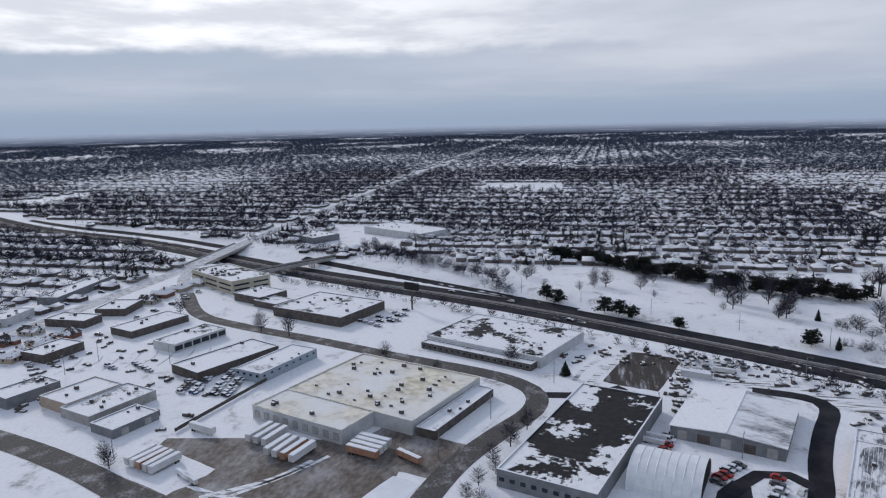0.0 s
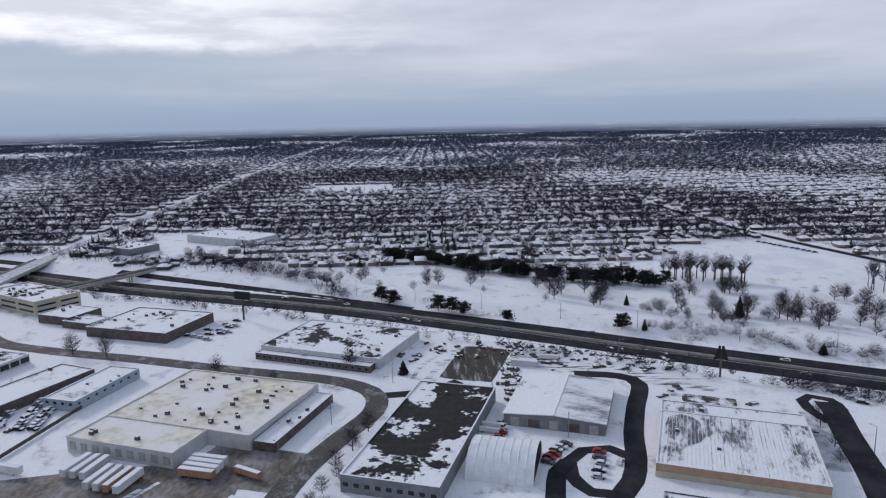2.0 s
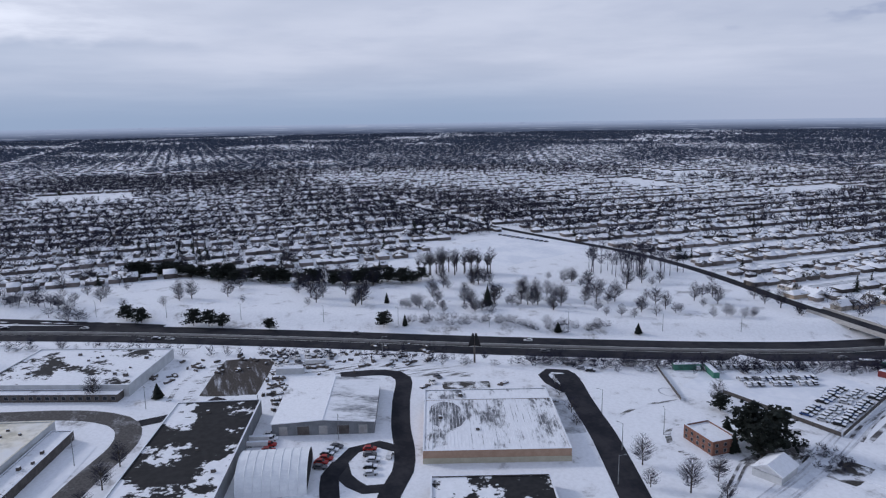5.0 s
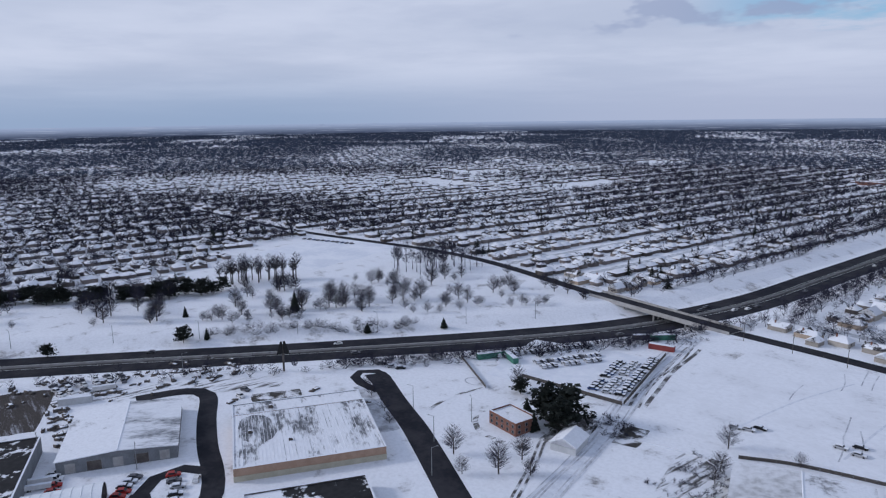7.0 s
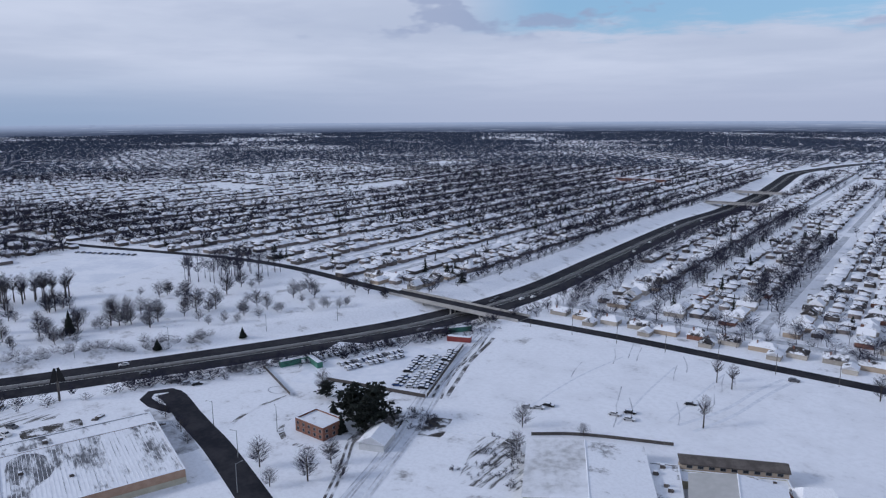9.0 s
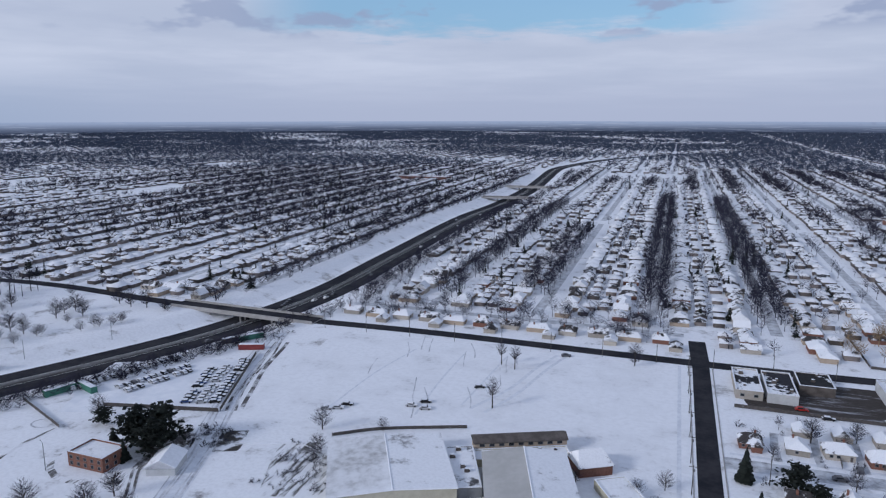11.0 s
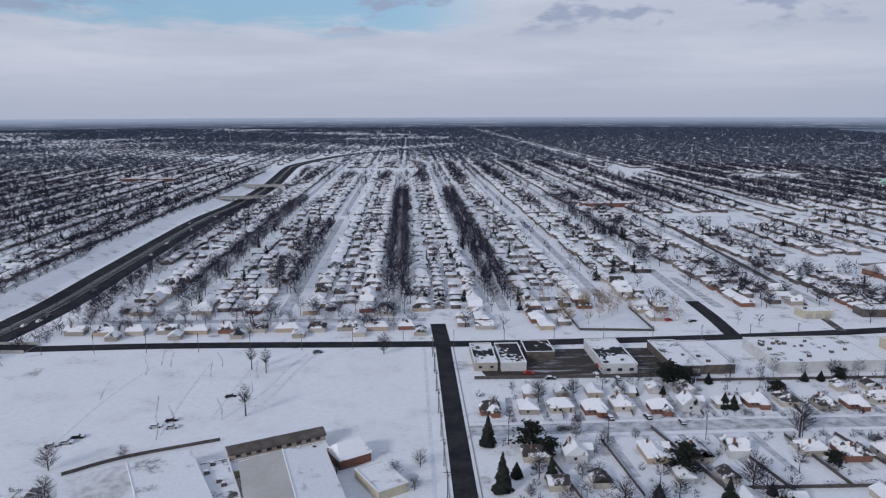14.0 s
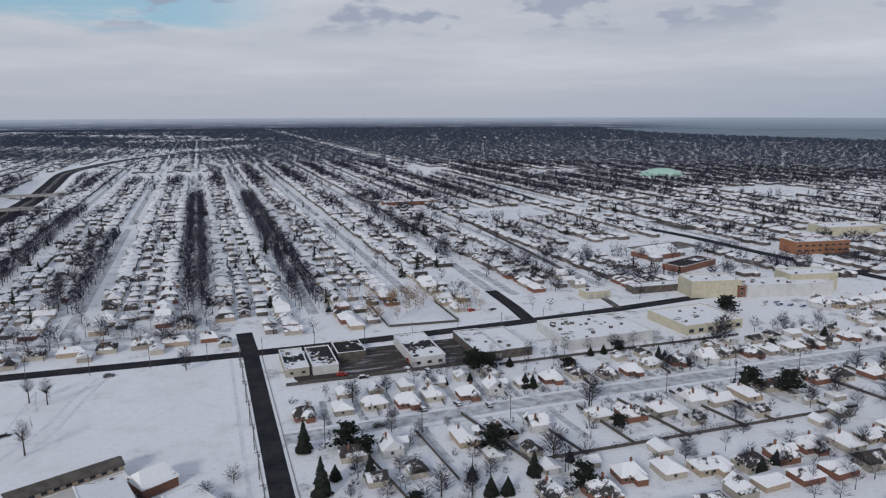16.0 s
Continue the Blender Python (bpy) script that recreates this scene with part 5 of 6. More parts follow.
def house_model(k, sx, sy, h_, rise, hip, wall, label, wing=False):
    e = thing("house", label, "house", 0, 0, -80, 0, "houses of the near streets")
    b = Build().box(0, 0, 0, sx, sy, h_)
    if hip < 0.1:
        for s in (-1, 1):
            b.face([(s * sx / 2, -sy / 2, h_), (s * sx / 2, sy / 2, h_), (s * sx / 2, 0, h_ + rise)][::s])
    part("wall", b, wall, e)
    top = part("roof", Build().gable(sx, sy, h_, rise, 0.45, 0.22, hip), M_house_roof, e)
    if wing:
        w_ = Build().box(sx * 0.22, -sy / 2 - 1.4, 0, 4.2, 3.0, h_ - 0.2)
        w_.face([(sx * 0.22 - 2.1, -sy / 2 - 2.9, h_ - 0.2), (sx * 0.22 + 2.1, -sy / 2 - 2.9, h_ - 0.2), (sx * 0.22, -sy / 2 - 2.9, h_ + 1.2)])
        porch = part("porch", w_, wall, e)
        x_, y_ = sx * 0.22, -sy / 2
        part("porch_roof", Build().solid([(x_ - 2.5, y_ - 3.2, h_ - 0.35), (x_ + 2.5, y_ - 3.2, h_ - 0.35), (x_, y_ - 3.2, h_ + 1.45), (x_ - 2.5, y_ + 0.5, h_ - 0.35), (x_ + 2.5, y_ + 0.5, h_ - 0.35), (x_, y_ + 2.4, h_ + 1.45)],
                                          [(0, 2, 5, 3), (1, 4, 5, 2), (0, 1, 2)]), M_house_roof, porch)
    part("chimney", Build().box(sx * 0.2, sy * 0.18, h_, 0.8, 0.7, rise + 0.9, 0, 0, 0.04), M_brick, top, "red brick chimney")
    for x_ in (-sx * 0.32, -sx * 0.08):
        window_at(e, x_, -sy / 2 - 0.03, h_ * 0.55, 0)
    window_at(e, sx / 2 + 0.03, 0, h_ * 0.55, 90)
    window_at(e, -sx / 2 - 0.03, 0.5, h_ * 0.55, -90)
    opening("door", 1.0, 2.05, M_dark_wall, e, sx * 0.36 if not wing else -sx * 0.45 + 4.0, -sy / 2 - 0.03, 1.05, 0)
    return e


HOUSES = [house_model(0, 10, 8.5, 2.9, 2.4, 3.4, M_siding, "pale sided bungalow with snowy hipped roof"), house_model(1, 11, 8, 2.9, 2.1, 0.0, M_siding, "pale ranch house with snowy gable roof"),
          house_model(2, 9.5, 8.5, 2.9, 2.9, 3.0, M_brick, "brown brick bungalow with patchy snowy roof", True), house_model(3, 8.5, 8.2, 3.8, 3.2, 0.0, M_white_wall, "white storey-and-a-half house with steep roof", True),
          house_model(4, 13, 8, 2.8, 1.8, 2.6, M_tan, "tan ranch house with low snowy roof", True)]


def garage_model():
    e = thing("garage", "small detached garage with snowy roof", "garage", 0, 0, -80, 0, "garages behind the houses")
    b = Build().box(0, 0, 0, 6.4, 6.0, 2.4)
    for s in (-1, 1):
        b.face([(s * 3.2, -3, 2.4), (s * 3.2, 3, 2.4), (s * 3.2, 0, 3.8)][::s])
    part("wall", b, M_siding, e)
    part("roof", Build().gable(6.4, 6.0, 2.4, 1.4, 0.35, 0.18), M_house_roof, e)
    opening("garage_door", 4.4, 2.1, M_white_wall, e, 3.23, 0, 1.08, 90)
    return e


GARAGE = garage_model()
SIMPLE = []
for k, (sx, sy, h_, rise, hip, m, words) in enumerate(((11, 8.2, 2.9, 2.0, 0.0, M_siding, "small sided house with snowy gable roof"), (10.5, 8.6, 2.9, 2.2, 3.2, M_brick, "small brick house with snowy hipped roof"), (9, 8.2, 3.6, 3.0, 0.0, M_siding, "small steep-roofed house with patchy snow"), (12, 8.0, 2.8, 1.8, 3.0, M_tan, "small tan house with low snowy roof"))):
    e = thing("house", words, "house", 0, 0, -80, 0, "suburban houses")
    b = Build().box(0, 0, 0, sx, sy, h_)
    if hip < 0.1:
        for s in (-1, 1):
            b.face([(s * sx / 2, -sy / 2, h_), (s * sx / 2, sy / 2, h_), (s * sx / 2, 0, h_ + rise)][::s])
    part("wall", b, m, e)
    part("roof", Build().gable(sx, sy, h_, rise, 0.45, 0.22, hip), M_house_roof, e)
    SIMPLE.append(e)
placed = set()


def put(model, x, y, ang, s=1.0):
    m = pose(x, y, float(height(x, y)[0]), 0, 0, ang) @ Matrix.Diagonal((s, s, s, 1))
    if model not in placed:
        placed.add(model)
        model.matrix_basis = m
        return model
    return clone(model, m)


g = random.Random(31)
for k, (x, y, s) in enumerate(close_lots):
    put(SIMPLE[g.randrange(4)], float(x), float(y), 90 * s + g.choice((0, 90)), g.uniform(0.78, 0.98))
for k in range(12):                                   # row whose gardens back on the cross road
    put(HOUSES[(1, 4, 0, 1, 4, 2)[k % 6]], -168 + 15.2 * k, 343 + g.uniform(-1, 1), 180, g.uniform(0.8, 0.92))
    if k % 2:
        put(GARAGE, -161 + 15.2 * k, 333.5, 90)
for k in range(24):                                   # north side of the snowy street
    x = 32 + 12.6 * k
    if not 126 < x < 132:
        put(HOUSES[(2, 0, 0, 2, 0, 2, 3, 1)[k % 8]], x + g.uniform(-1.5, 1.5), 239 + g.uniform(-2.5, 2.5), g.choice((0, 0, 90)) + g.uniform(-4, 4), g.uniform(0.76, 0.9))
        if g.random() < 0.75:
            put(GARAGE, x + 4, 254 + g.uniform(-2, 2), 90 * g.randrange(4), g.uniform(0.85, 1.0))
for k in range(23):                                   # south side
    x = 40 + 13.2 * k
    if k not in (2, 6):
        put(HOUSES[(0, 3, 1, 4, 1, 3, 2, 0, 2)[k % 9]], x + g.uniform(-2, 2), 202 + g.uniform(-5, 2), g.choice((180, 180, 90)) + g.uniform(-4, 4), g.uniform(0.78, 0.92))
        if g.random() < 0.7:
            put(GARAGE, x + 5, 187 + g.uniform(-2, 2), 90 * g.randrange(4), g.uniform(0.85, 1.0))
for k in range(20):                                   # next street's houses
    put(HOUSES[(0, 2, 2, 0, 4)[k % 5]], 92 + 13.4 * k, 159 + g.uniform(-5, 5), g.choice((0, 0, 90)) + g.uniform(-5, 5), g.uniform(0.8, 0.92))
    if g.random() < 0.6:
        put(GARAGE, 98 + 13.4 * k, 174 + g.uniform(-2, 2), 90 * g.randrange(4), g.uniform(0.85, 1.0))
for k in range(16):                                   # loose houses beyond the shops
    put(HOUSES[k % 5], 330 + 13.5 * (k % 8), 262 + 24 * (k // 8) + g.uniform(-2, 2), g.choice((0, 90)), 1.0)
for x, y, a in ((-12, 372, 90), (-300, 352, 0), (-318, 353, 0)):
    put(HOUSES[1], x, y, a)
# garden trees round these houses
yard = np.array([(g.uniform(30, 420), g.uniform(150, 268)) for _ in range(105)])
for k, (x, y) in enumerate(yard):
    if abs(y - 224) > 6:
        plant(g.choice((B[0], B[2], B[2], B[4], B[4], P[2], P[3])), x, y, g.uniform(0.5, 1.0))
edge_ = np.array([(g.uniform(-178, 10), g.uniform(338, 374)) for _ in range(95)])
scatter("garden_trees", bare_form(64, 11, 4.6, 110, 0.15), [M_twig], rows(edge_, rs.uniform(0, 6.28, len(edge_)), 0.6, 1.2, 0.6, 1.3), "leafless trees round the row of houses", "trees")
hedge = np.array([(125 + 0.8 * k, 181 + 0.2 * math.sin(k)) for k in range(60)] + [(g.uniform(60, 85), g.uniform(165, 170)) for _ in range(24)] + [(g.uniform(210, 330), g.uniform(176, 190)) for _ in range(90)])
scatter("hedges", round_form(66, 2.2, 1.6, 22), [M_needles], rows(hedge, rs.uniform(0, 6.28, len(hedge)), 0.6, 1.1, 0.6, 1.1), "dark evergreen hedges between gardens", "hedges")
tawny = np.array([(g.uniform(74, 150), g.uniform(338, 392)) for _ in range(26)])
scatter("tawny_trees", bare_form(67, 12, 4.6, 130, 0.16), [M_tawny], rows(tawny, rs.uniform(0, 6.28, len(tawny)), 0.6, 1.1, 0.6, 1.2), "tawny leafless trees lit beside a snowy yard", "trees")


# ---------------------------------------------------------------- cars and trailers
def car_model(paint, label, tall=0.0, snowy=True):
    e = thing("car", label, "car", 0, 0, -80, 0, "parked and driving cars")
    L, W, Hh = 4.6, 1.8, 0.85 + tall
    b = Build()
    prof = [(-2.3, 0.35), (-2.3, 0.85), (-1.9, 0.95), (-1.45, 1.45 + tall), (0.35, 1.48 + tall), (1.05, 0.98), (2.1, 0.85), (2.3, 0.6), (2.3, 0.35)]
    n_ = len(prof)
    pts = [(x, s * (W / 2 if z < 1.2 else W / 2 - 0.15), z) for s in (-1, 1) for x, z in prof]
    b.solid(pts, [tuple(range(n_)), tuple(range(2 * n_ - 1, n_ - 1, -1))] + [(i, i + n_, (i + 1) % n_ + n_, (i + 1) % n_) for i in range(n_)])
    part("body", b, paint, e)
    for s in (-1, 1):
        part("window", Build().solid([(-1.5, s * 0.90, 1.0), (0.85, s * 0.90, 1.0), (0.25, s * 0.78, 1.4 + tall), (-1.3, s * 0.78, 1.4 + tall)], [(0, 1, 2, 3)]), M_glass, e)
        for x in (-1.45, 1.45):
            part("wheel", Build().tube((x, s * 0.72, 0.33), (x, s * 0.93, 0.33), 0.33, 0.33, 10), M_black, e)
    part("windscreen", Build().face([(1.04, -0.8, 1.02), (1.04, 0.8, 1.02), (0.40, 0.7, 1.48 + tall), (0.40, -0.7, 1.48 + tall)]), M_glass, e)
    if snowy:
        part("snow_cover", Build().box(-0.5, 0, 1.42 + tall, 2.2, 1.62, 0.2, 0, 0, 0.1).box(1.62, 0, 0.86, 1.4, 1.76, 0.2, 0, 0, 0.08).box(-2.02, 0, 0.88, 0.6, 1.74, 0.18, 0, 0, 0.05), M_snow, e, "white snow lying on the roof")
    return e


CARS = [car_model(PAINTS[0], "black car with snow on its roof"), car_model(PAINTS[1], "silver car with snow on its roof"), car_model(PAINTS[2], "white van with snow on its roof", 0.35), car_model(PAINTS[3], "red pickup car dusted with snow", 0.15, False), car_model(PAINTS[4], "blue car with snow on its roof"), car_model(PAINTS[5], "dark grey car free of snow", 0.0, False), car_model(PAINTS[2], "white car free of snow", 0.0, False)]
for k in range(12):                                   # rows in the fenced lot
    put(CARS[(1, 0, 5, 1, 4, 0)[k % 6]], -211 + 0.95 * k + g.uniform(-0.4, 0.4), 212 + 2.6 * k, 160 + g.uniform(-5, 5))
    if k % 4 != 3:
        put(CARS[(1, 1, 0, 4)[k % 4]], -205.6 + 0.95 * k + g.uniform(-0.4, 0.4), 210 + 2.6 * k, 160 + g.uniform(-5, 5))
for r in range(3):                                    # close-packed cars by the track
    for k in range(16 - 2 * r):
        if g.random() < 0.9:
            put(CARS[(0, 1, 4, 1, 0, 1)[(k * 2 + r) % 6]], -164 - 1.12 * k - 5.6 * r + g.uniform(-0.7, 0.7), 211.5 + 2.95 * k - 1.6 * r + g.uniform(-0.35, 0.35), 22 + g.uniform(-9, 9))
for k in range(18):
    put(CARS[(2, 1, 0, 1)[k % 4]], -228 + 0.9 * k + g.uniform(-0.4, 0.4), 204 + 2.7 * k, 162 + g.uniform(-6, 6))
for x, y, a, c in ((-70, 259, 20, 0), (-42, 308, 10, 5), (-90, 233, 10, 1), (-86, 238, 15, 0), (-84, 232, 12, 1), (-116, 222, 15, 1), (-114, 226, 12, 0), (-120, 220, 20, 1), (55, 223, 5, 5), (99, 226, 85, 0), (160, 210, 20, 5), (88, 231, 95, 0), (74, 231, 95, 0), (62, 231, 85, 5), (-210, 52, 70, 3), (-206, 51, 72, 5), (-202, 51, 70, 1), (-198, 49, 70, 0), (-194, 48, 75, 1), (-203, 57, 150, 6), (-207, 35, 60, 3), (-209, 37, 60, 3), (-212, 38, 60, 0), (-214, 40, 62, 1), (-216, 42, 60, 5), (-204, 34, 60, 5), (-226, 21, 70, 3), (-222, 20, 70, 3), (-230, 22, 70, 2), (-234, 22, 70, 6),
                  (-348, -131, 80, 0), (-346, -127, 80, 1), (-344, -123, 80, 1), (-350, -121, 80, 0), (-351, -115, 80, 0), (-353, -112, 80, 1), (-356, -117, 80, 4), (-362, -114, 80, 0), (-364, -111, 80, 1), (-367, -117, 80, 1), (-374, -113, 80, 0), (-341, -119, 80, 1), (-358, -124, 80, 0), (-267, -249, 30, 5), (-260, -223, 80, 2), (-258, -219, 80, 1), (-265, -212, 75, 1), (-263, -209, 75, 0), (-261, -206, 75, 1), (-260, -203, 75, 0), (-258, -200, 75, 1), (-254, 156, 60, 5), (-248, 158, 60, 1), (-244, 160, 60, 0), (-263, 96, 20, 5), (-258, 92, 10, 6), (313, 299, 20, 4), (318, 296, 20, 4), (323, 292, 20, 4), (327, 288, 20, 1), (304, 302, 20, 6), (309, 306, 20, 1), (315, 303, 20, 4), (52, 276, 0, 3), (60, 270, 0, 0), (80, 272, 90, 2), (88, 268, 90, 0), (84, 283, 90, 3), (140, 348, 20, 3), (146, 352, 70, 6), (152, 346, 20, 0)):
    put(CARS[c], x, y, a)
for k in range(40):                                   # junk and staff cars among the western workshops
    put(CARS[g.choice((0, 1, 1, 4, 5, 2))], -264 + 2.9 * (k % 10) + g.uniform(-0.5, 0.5), (-176, -170, -161, -155)[k // 10] + 0.6 * (k % 10) + g.uniform(-0.5, 0.5), 72 + g.uniform(-7, 7))
for k in range(18):
    put(CARS[g.choice((1, 2, 6, 5))], -316 + 5.6 * (k % 3) + g.uniform(-0.6, 0.6), 34 + 5.0 * (k // 3) + g.uniform(-0.8, 0.8), 20 + g.uniform(-25, 25))
for k in range(40):                                   # traffic
    i = g.randrange(60, len(FREEWAY) - 150)
    p, q = FREEWAY[i], FREEWAY[i + 1]
    d = (q - p) / np.hypot(*(q - p))
    s = g.choice((-1, 1))
    o = s * g.choice((5.2, 8.0, 11.0))
    x, y = p + np.array((-d[1], d[0])) * o
    if -640 < x and y < 900:
        put(CARS[g.choice((0, 5, 6, 6, 5))], float(x), float(y), math.degrees(math.atan2(d[1], d[0])) + (0 if s < 0 else 180))


def trailer_model(side, label):
    e = thing("semi_trailer", label, "trailer", 0, 0, -80, 0, "semi-trailers in the yard")
    part("body", Build().box(0, 0, 1.15, 14.6, 2.5, 2.75, 0, 0), side, e)
    part("snow_cover", Build().box(0, 0, 3.9, 14.4, 2.4, 0.16, 0, 0, 0.12), M_snow, e, "white snow lying on the roof")
    part("chassis", Build().box(0, 0, 0.85, 14.0, 1.0, 0.3), M_black, e)
    part("rear_doors", Build().box(-7.32, 0, 1.25, 0.06, 2.3, 2.5), M_metal, e)
    for x in (-5.6, -4.3):
        for s in (-1, 1):
            wheel = part("wheel", Build().tube((x, s * 0.75, 0.5), (x, s * 1.22, 0.5), 0.5, 0.5, 12), M_black, e)
            part("rim", Build().tube((x, s * 1.22, 0.5), (x, s * 1.25, 0.5), 0.28, 0.26, 10), M_metal, wheel)
    for s in (-1, 1):
        part("landing_leg", Build().box(4.3, s * 0.9, 0, 0.2, 0.2, 0.9), M_metal, e)
    return e


TRAILERS = [trailer_model(M_trailer, "white semi-trailer with snow on its roof"), trailer_model(M_trailer_red, "rust-coloured semi-trailer with snow on its roof")]
for k, (x, y) in enumerate(((-207, -118), (-206, -114.5), (-205, -111), (-199, -107), (-198, -103.6), (-197, -100), (-196, -96.5))):
    put(TRAILERS[0 if k != 5 else 1], x, y, -13 + g.uniform(-1.5, 1.5), 0.84)
for k in range(4):
    put(TRAILERS[1 if k == 3 else 0], -208.5 + 2.9 * k, -75.5 - 0.5 * k, 74 + g.uniform(-1, 1), 0.84)
put(TRAILERS[1], -200, -61, 60, 0.7)
for k in range(5):
    put(TRAILERS[1 if k == 2 else 0], -184 + 0.9 * k, -149 + 2.9 * k, -16 + g.uniform(-2.5, 2.5), 0.80)
for x, y, a, s in ((-176, -128, 60, 0.5), (-174, -124, 60, 0.5), (-300, 50, 75, 0.6), (-296, 40, 75, 0.55), (-231, 18, 72, 0.5), (-227, 17, 72, 0.5), (-206, -140, 74, 0.8)):
    put(TRAILERS[0], x, y, a, s)
for x, y, a, m, w_ in ((-230, 200, 70, M_green, "green shipping container with snowy top"), (-222, 206, 160, M_green, "green shipping container with snowy top"), (-187, 270.5, 20, M_red_box, "rusty red storage container with snowy top"), (-196, 284, 55, M_green, "green shipping container with snowy top"), (-203, 279, 55, M_dark_wall, "dark storage container with snowy top"), (-293, 38, 72, M_white_wall, "white storage box with snowy top")):
    c = thing("container", w_, "container", x, y, float(height(x, y)[0]), a)
    part("body", Build().box(0, 0, 0, 12, 2.6, 2.6), m, c)
    part("snow_cover", Build().box(0, 0, 2.6, 11.8, 2.4, 0.15, 0, 0, 0.1), M_snow, c)


# ---------------------------------------------------------------- poles, billboard, fences, tracks
def pole_model(lamp):
    e = thing("street_lamp" if lamp else "utility_pole", "tall grey lamp pole with a single arm" if lamp else "wooden utility pole with cross arm", "lamp" if lamp else "pole", 0, 0, -80, 0, "poles along the streets")
    part("shaft", Build().tube((0, 0, -0.1), (0, 0, 9.5), 0.16, 0.09, 7), M_metal if lamp else M_wood, e)
    if lamp:
        arm = part("arm", Build().tube((0, 0, 9.3), (1.8, 0, 9.6), 0.06, 0.05, 5), M_metal, e)
        part("lamp_head", Build().box(2.0, 0, 9.5, 0.7, 0.3, 0.16, 0, 0, 0.04), M_metal, arm)
    else:
        part("cross_arm", Build().box(0, 0, 8.9, 2.4, 0.12, 0.14), M_wood, e)
        part("transformer", Build().tube((0.35, 0, 7.4), (0.35, 0, 8.3), 0.22, 0.22, 8), M_metal, e)
    return e


LAMP, POLE = pole_model(True), pole_model(False)
for x, y in ((-268, -196), (-266, -233), (-247, -235), (-183, -159), (-300, 82), (-276, -20), (-236, -40), (-204, -52), (-182, 150), (-205, 140), (-160, 116), (-178, 130), (-250, 20), (-222, 44)):
    put(LAMP, x, y, (x * 13) % 360)
for k in range(16):
    put(POLE, -170 + 24 * k, 312.5 if k < 8 else 311, 90)
for k in range(9):
    put(POLE, 34 + 34 * k, 213, 90)
for k in range(8):
    put(POLE, 11.5, 300 - 20 * k, 0)
for k in range(9):
    p = FREEWAY[np.argmin(np.abs(FREEWAY[:, 1] - (-60 + 40 * k)))]
    put(LAMP, float(p[0] - 24), float(p[1] + 8), 200)

e = thing("billboard", "tall dark billboard on a single steel post", "billboard", -377, -110, 0, 68)
part("post", Build().tube((0, 0, -0.1), (0, 0, 13), 0.55, 0.5, 10), M_dark_wall, e)
part("panel", Build().box(0, 0, 12, 10, 1.2, 4.2), M_black, e)
part("catwalk", Build().box(0, -1.0, 11.8, 10, 0.7, 0.12), M_metal, e)
e = thing("pylon_sign", "tall dark pole sign shaped like a wedge", "sign", -274, 118, 0, 68)
part("post", Build().tube((0, 0, -0.1), (0, 0, 12), 0.45, 0.4, 8), M_dark_wall, e)
for s in (-1, 1):
    part("panel", Build().solid([(s * 0.15, -0.6, 8.5), (s * 3.0, -0.3, 7.5), (s * 0.15, 0.6, 8.5), (s * 0.15, -0.6, 13.5), (s * 1.0, -0.3, 14), (s * 0.15, 0.6, 13.5)], [(0, 1, 4, 3), (1, 2, 5, 4), (2, 0, 3, 5), (3, 4, 5), (0, 2, 1)]), M_black, e)


def fence(label, pts, h_=1.8, m=None, gap=3.0):
    """Posts with a rail and a thin mesh panel between each two."""
    e = thing("fence", label, "fence")
    line = spline(pts, gap) if len(pts) > 2 else np.array([np.array(pts[0]) + (np.array(pts[1]) - np.array(pts[0])) * t for t in np.linspace(0, 1, max(2, int(math.dist(*pts) / gap)))])
    post = Build().tube((0, 0, -0.1), (0, 0, h_ + 0.1), 0.06, 0.06, 5).mesh("post", [m or M_metal])
    for p, q in zip(line[:-1], line[1:]):
        zz = float(height(p[0], p[1])[0])
        part("post", post, None, e, "", (p[0], p[1], zz))
        d = q - p
        r = Build().box(0, 0, h_ * 0.15, np.hypot(*d) - 0.14, 0.05, h_ * 0.8)
        o = part("panel", r, m or M_metal, e)
        o.matrix_basis = pose((p[0] + q[0]) / 2, (p[1] + q[1]) / 2, zz, 0, 0, math.degrees(math.atan2(d[1], d[0])))
    return e


fence("dark slatted fence round the car lot", [(-157.3, 204.2), (-202.6, 194.6)], 1.9, M_wood)
fence("dark slatted fence round the car lot", [(-157, 205), (-180.6, 264.8)], 1.9, M_wood)
fence("dark slatted fence beside the empty lot", [(-237.5, 189.4), (-202.9, 174.6)], 1.6, M_wood)
fence("dark low fence behind the school", [(-107, 200), (-92, 210), (-64, 221)], 1.5, M_wood)
fence("dark garden fence behind the corner shops", [(28, 271), (124, 269)], 1.8, M_wood)
fence("dark plank fence between gardens", [(86, 222), (96, 172)], 1.7, M_wood)
fence("dark plank fence between gardens", [(44, 214), (52, 168)], 1.6, M_wood)
fence("dark long fence of the junk yard", [(-204, -150), (-262, -140)], 1.8, M_wood)

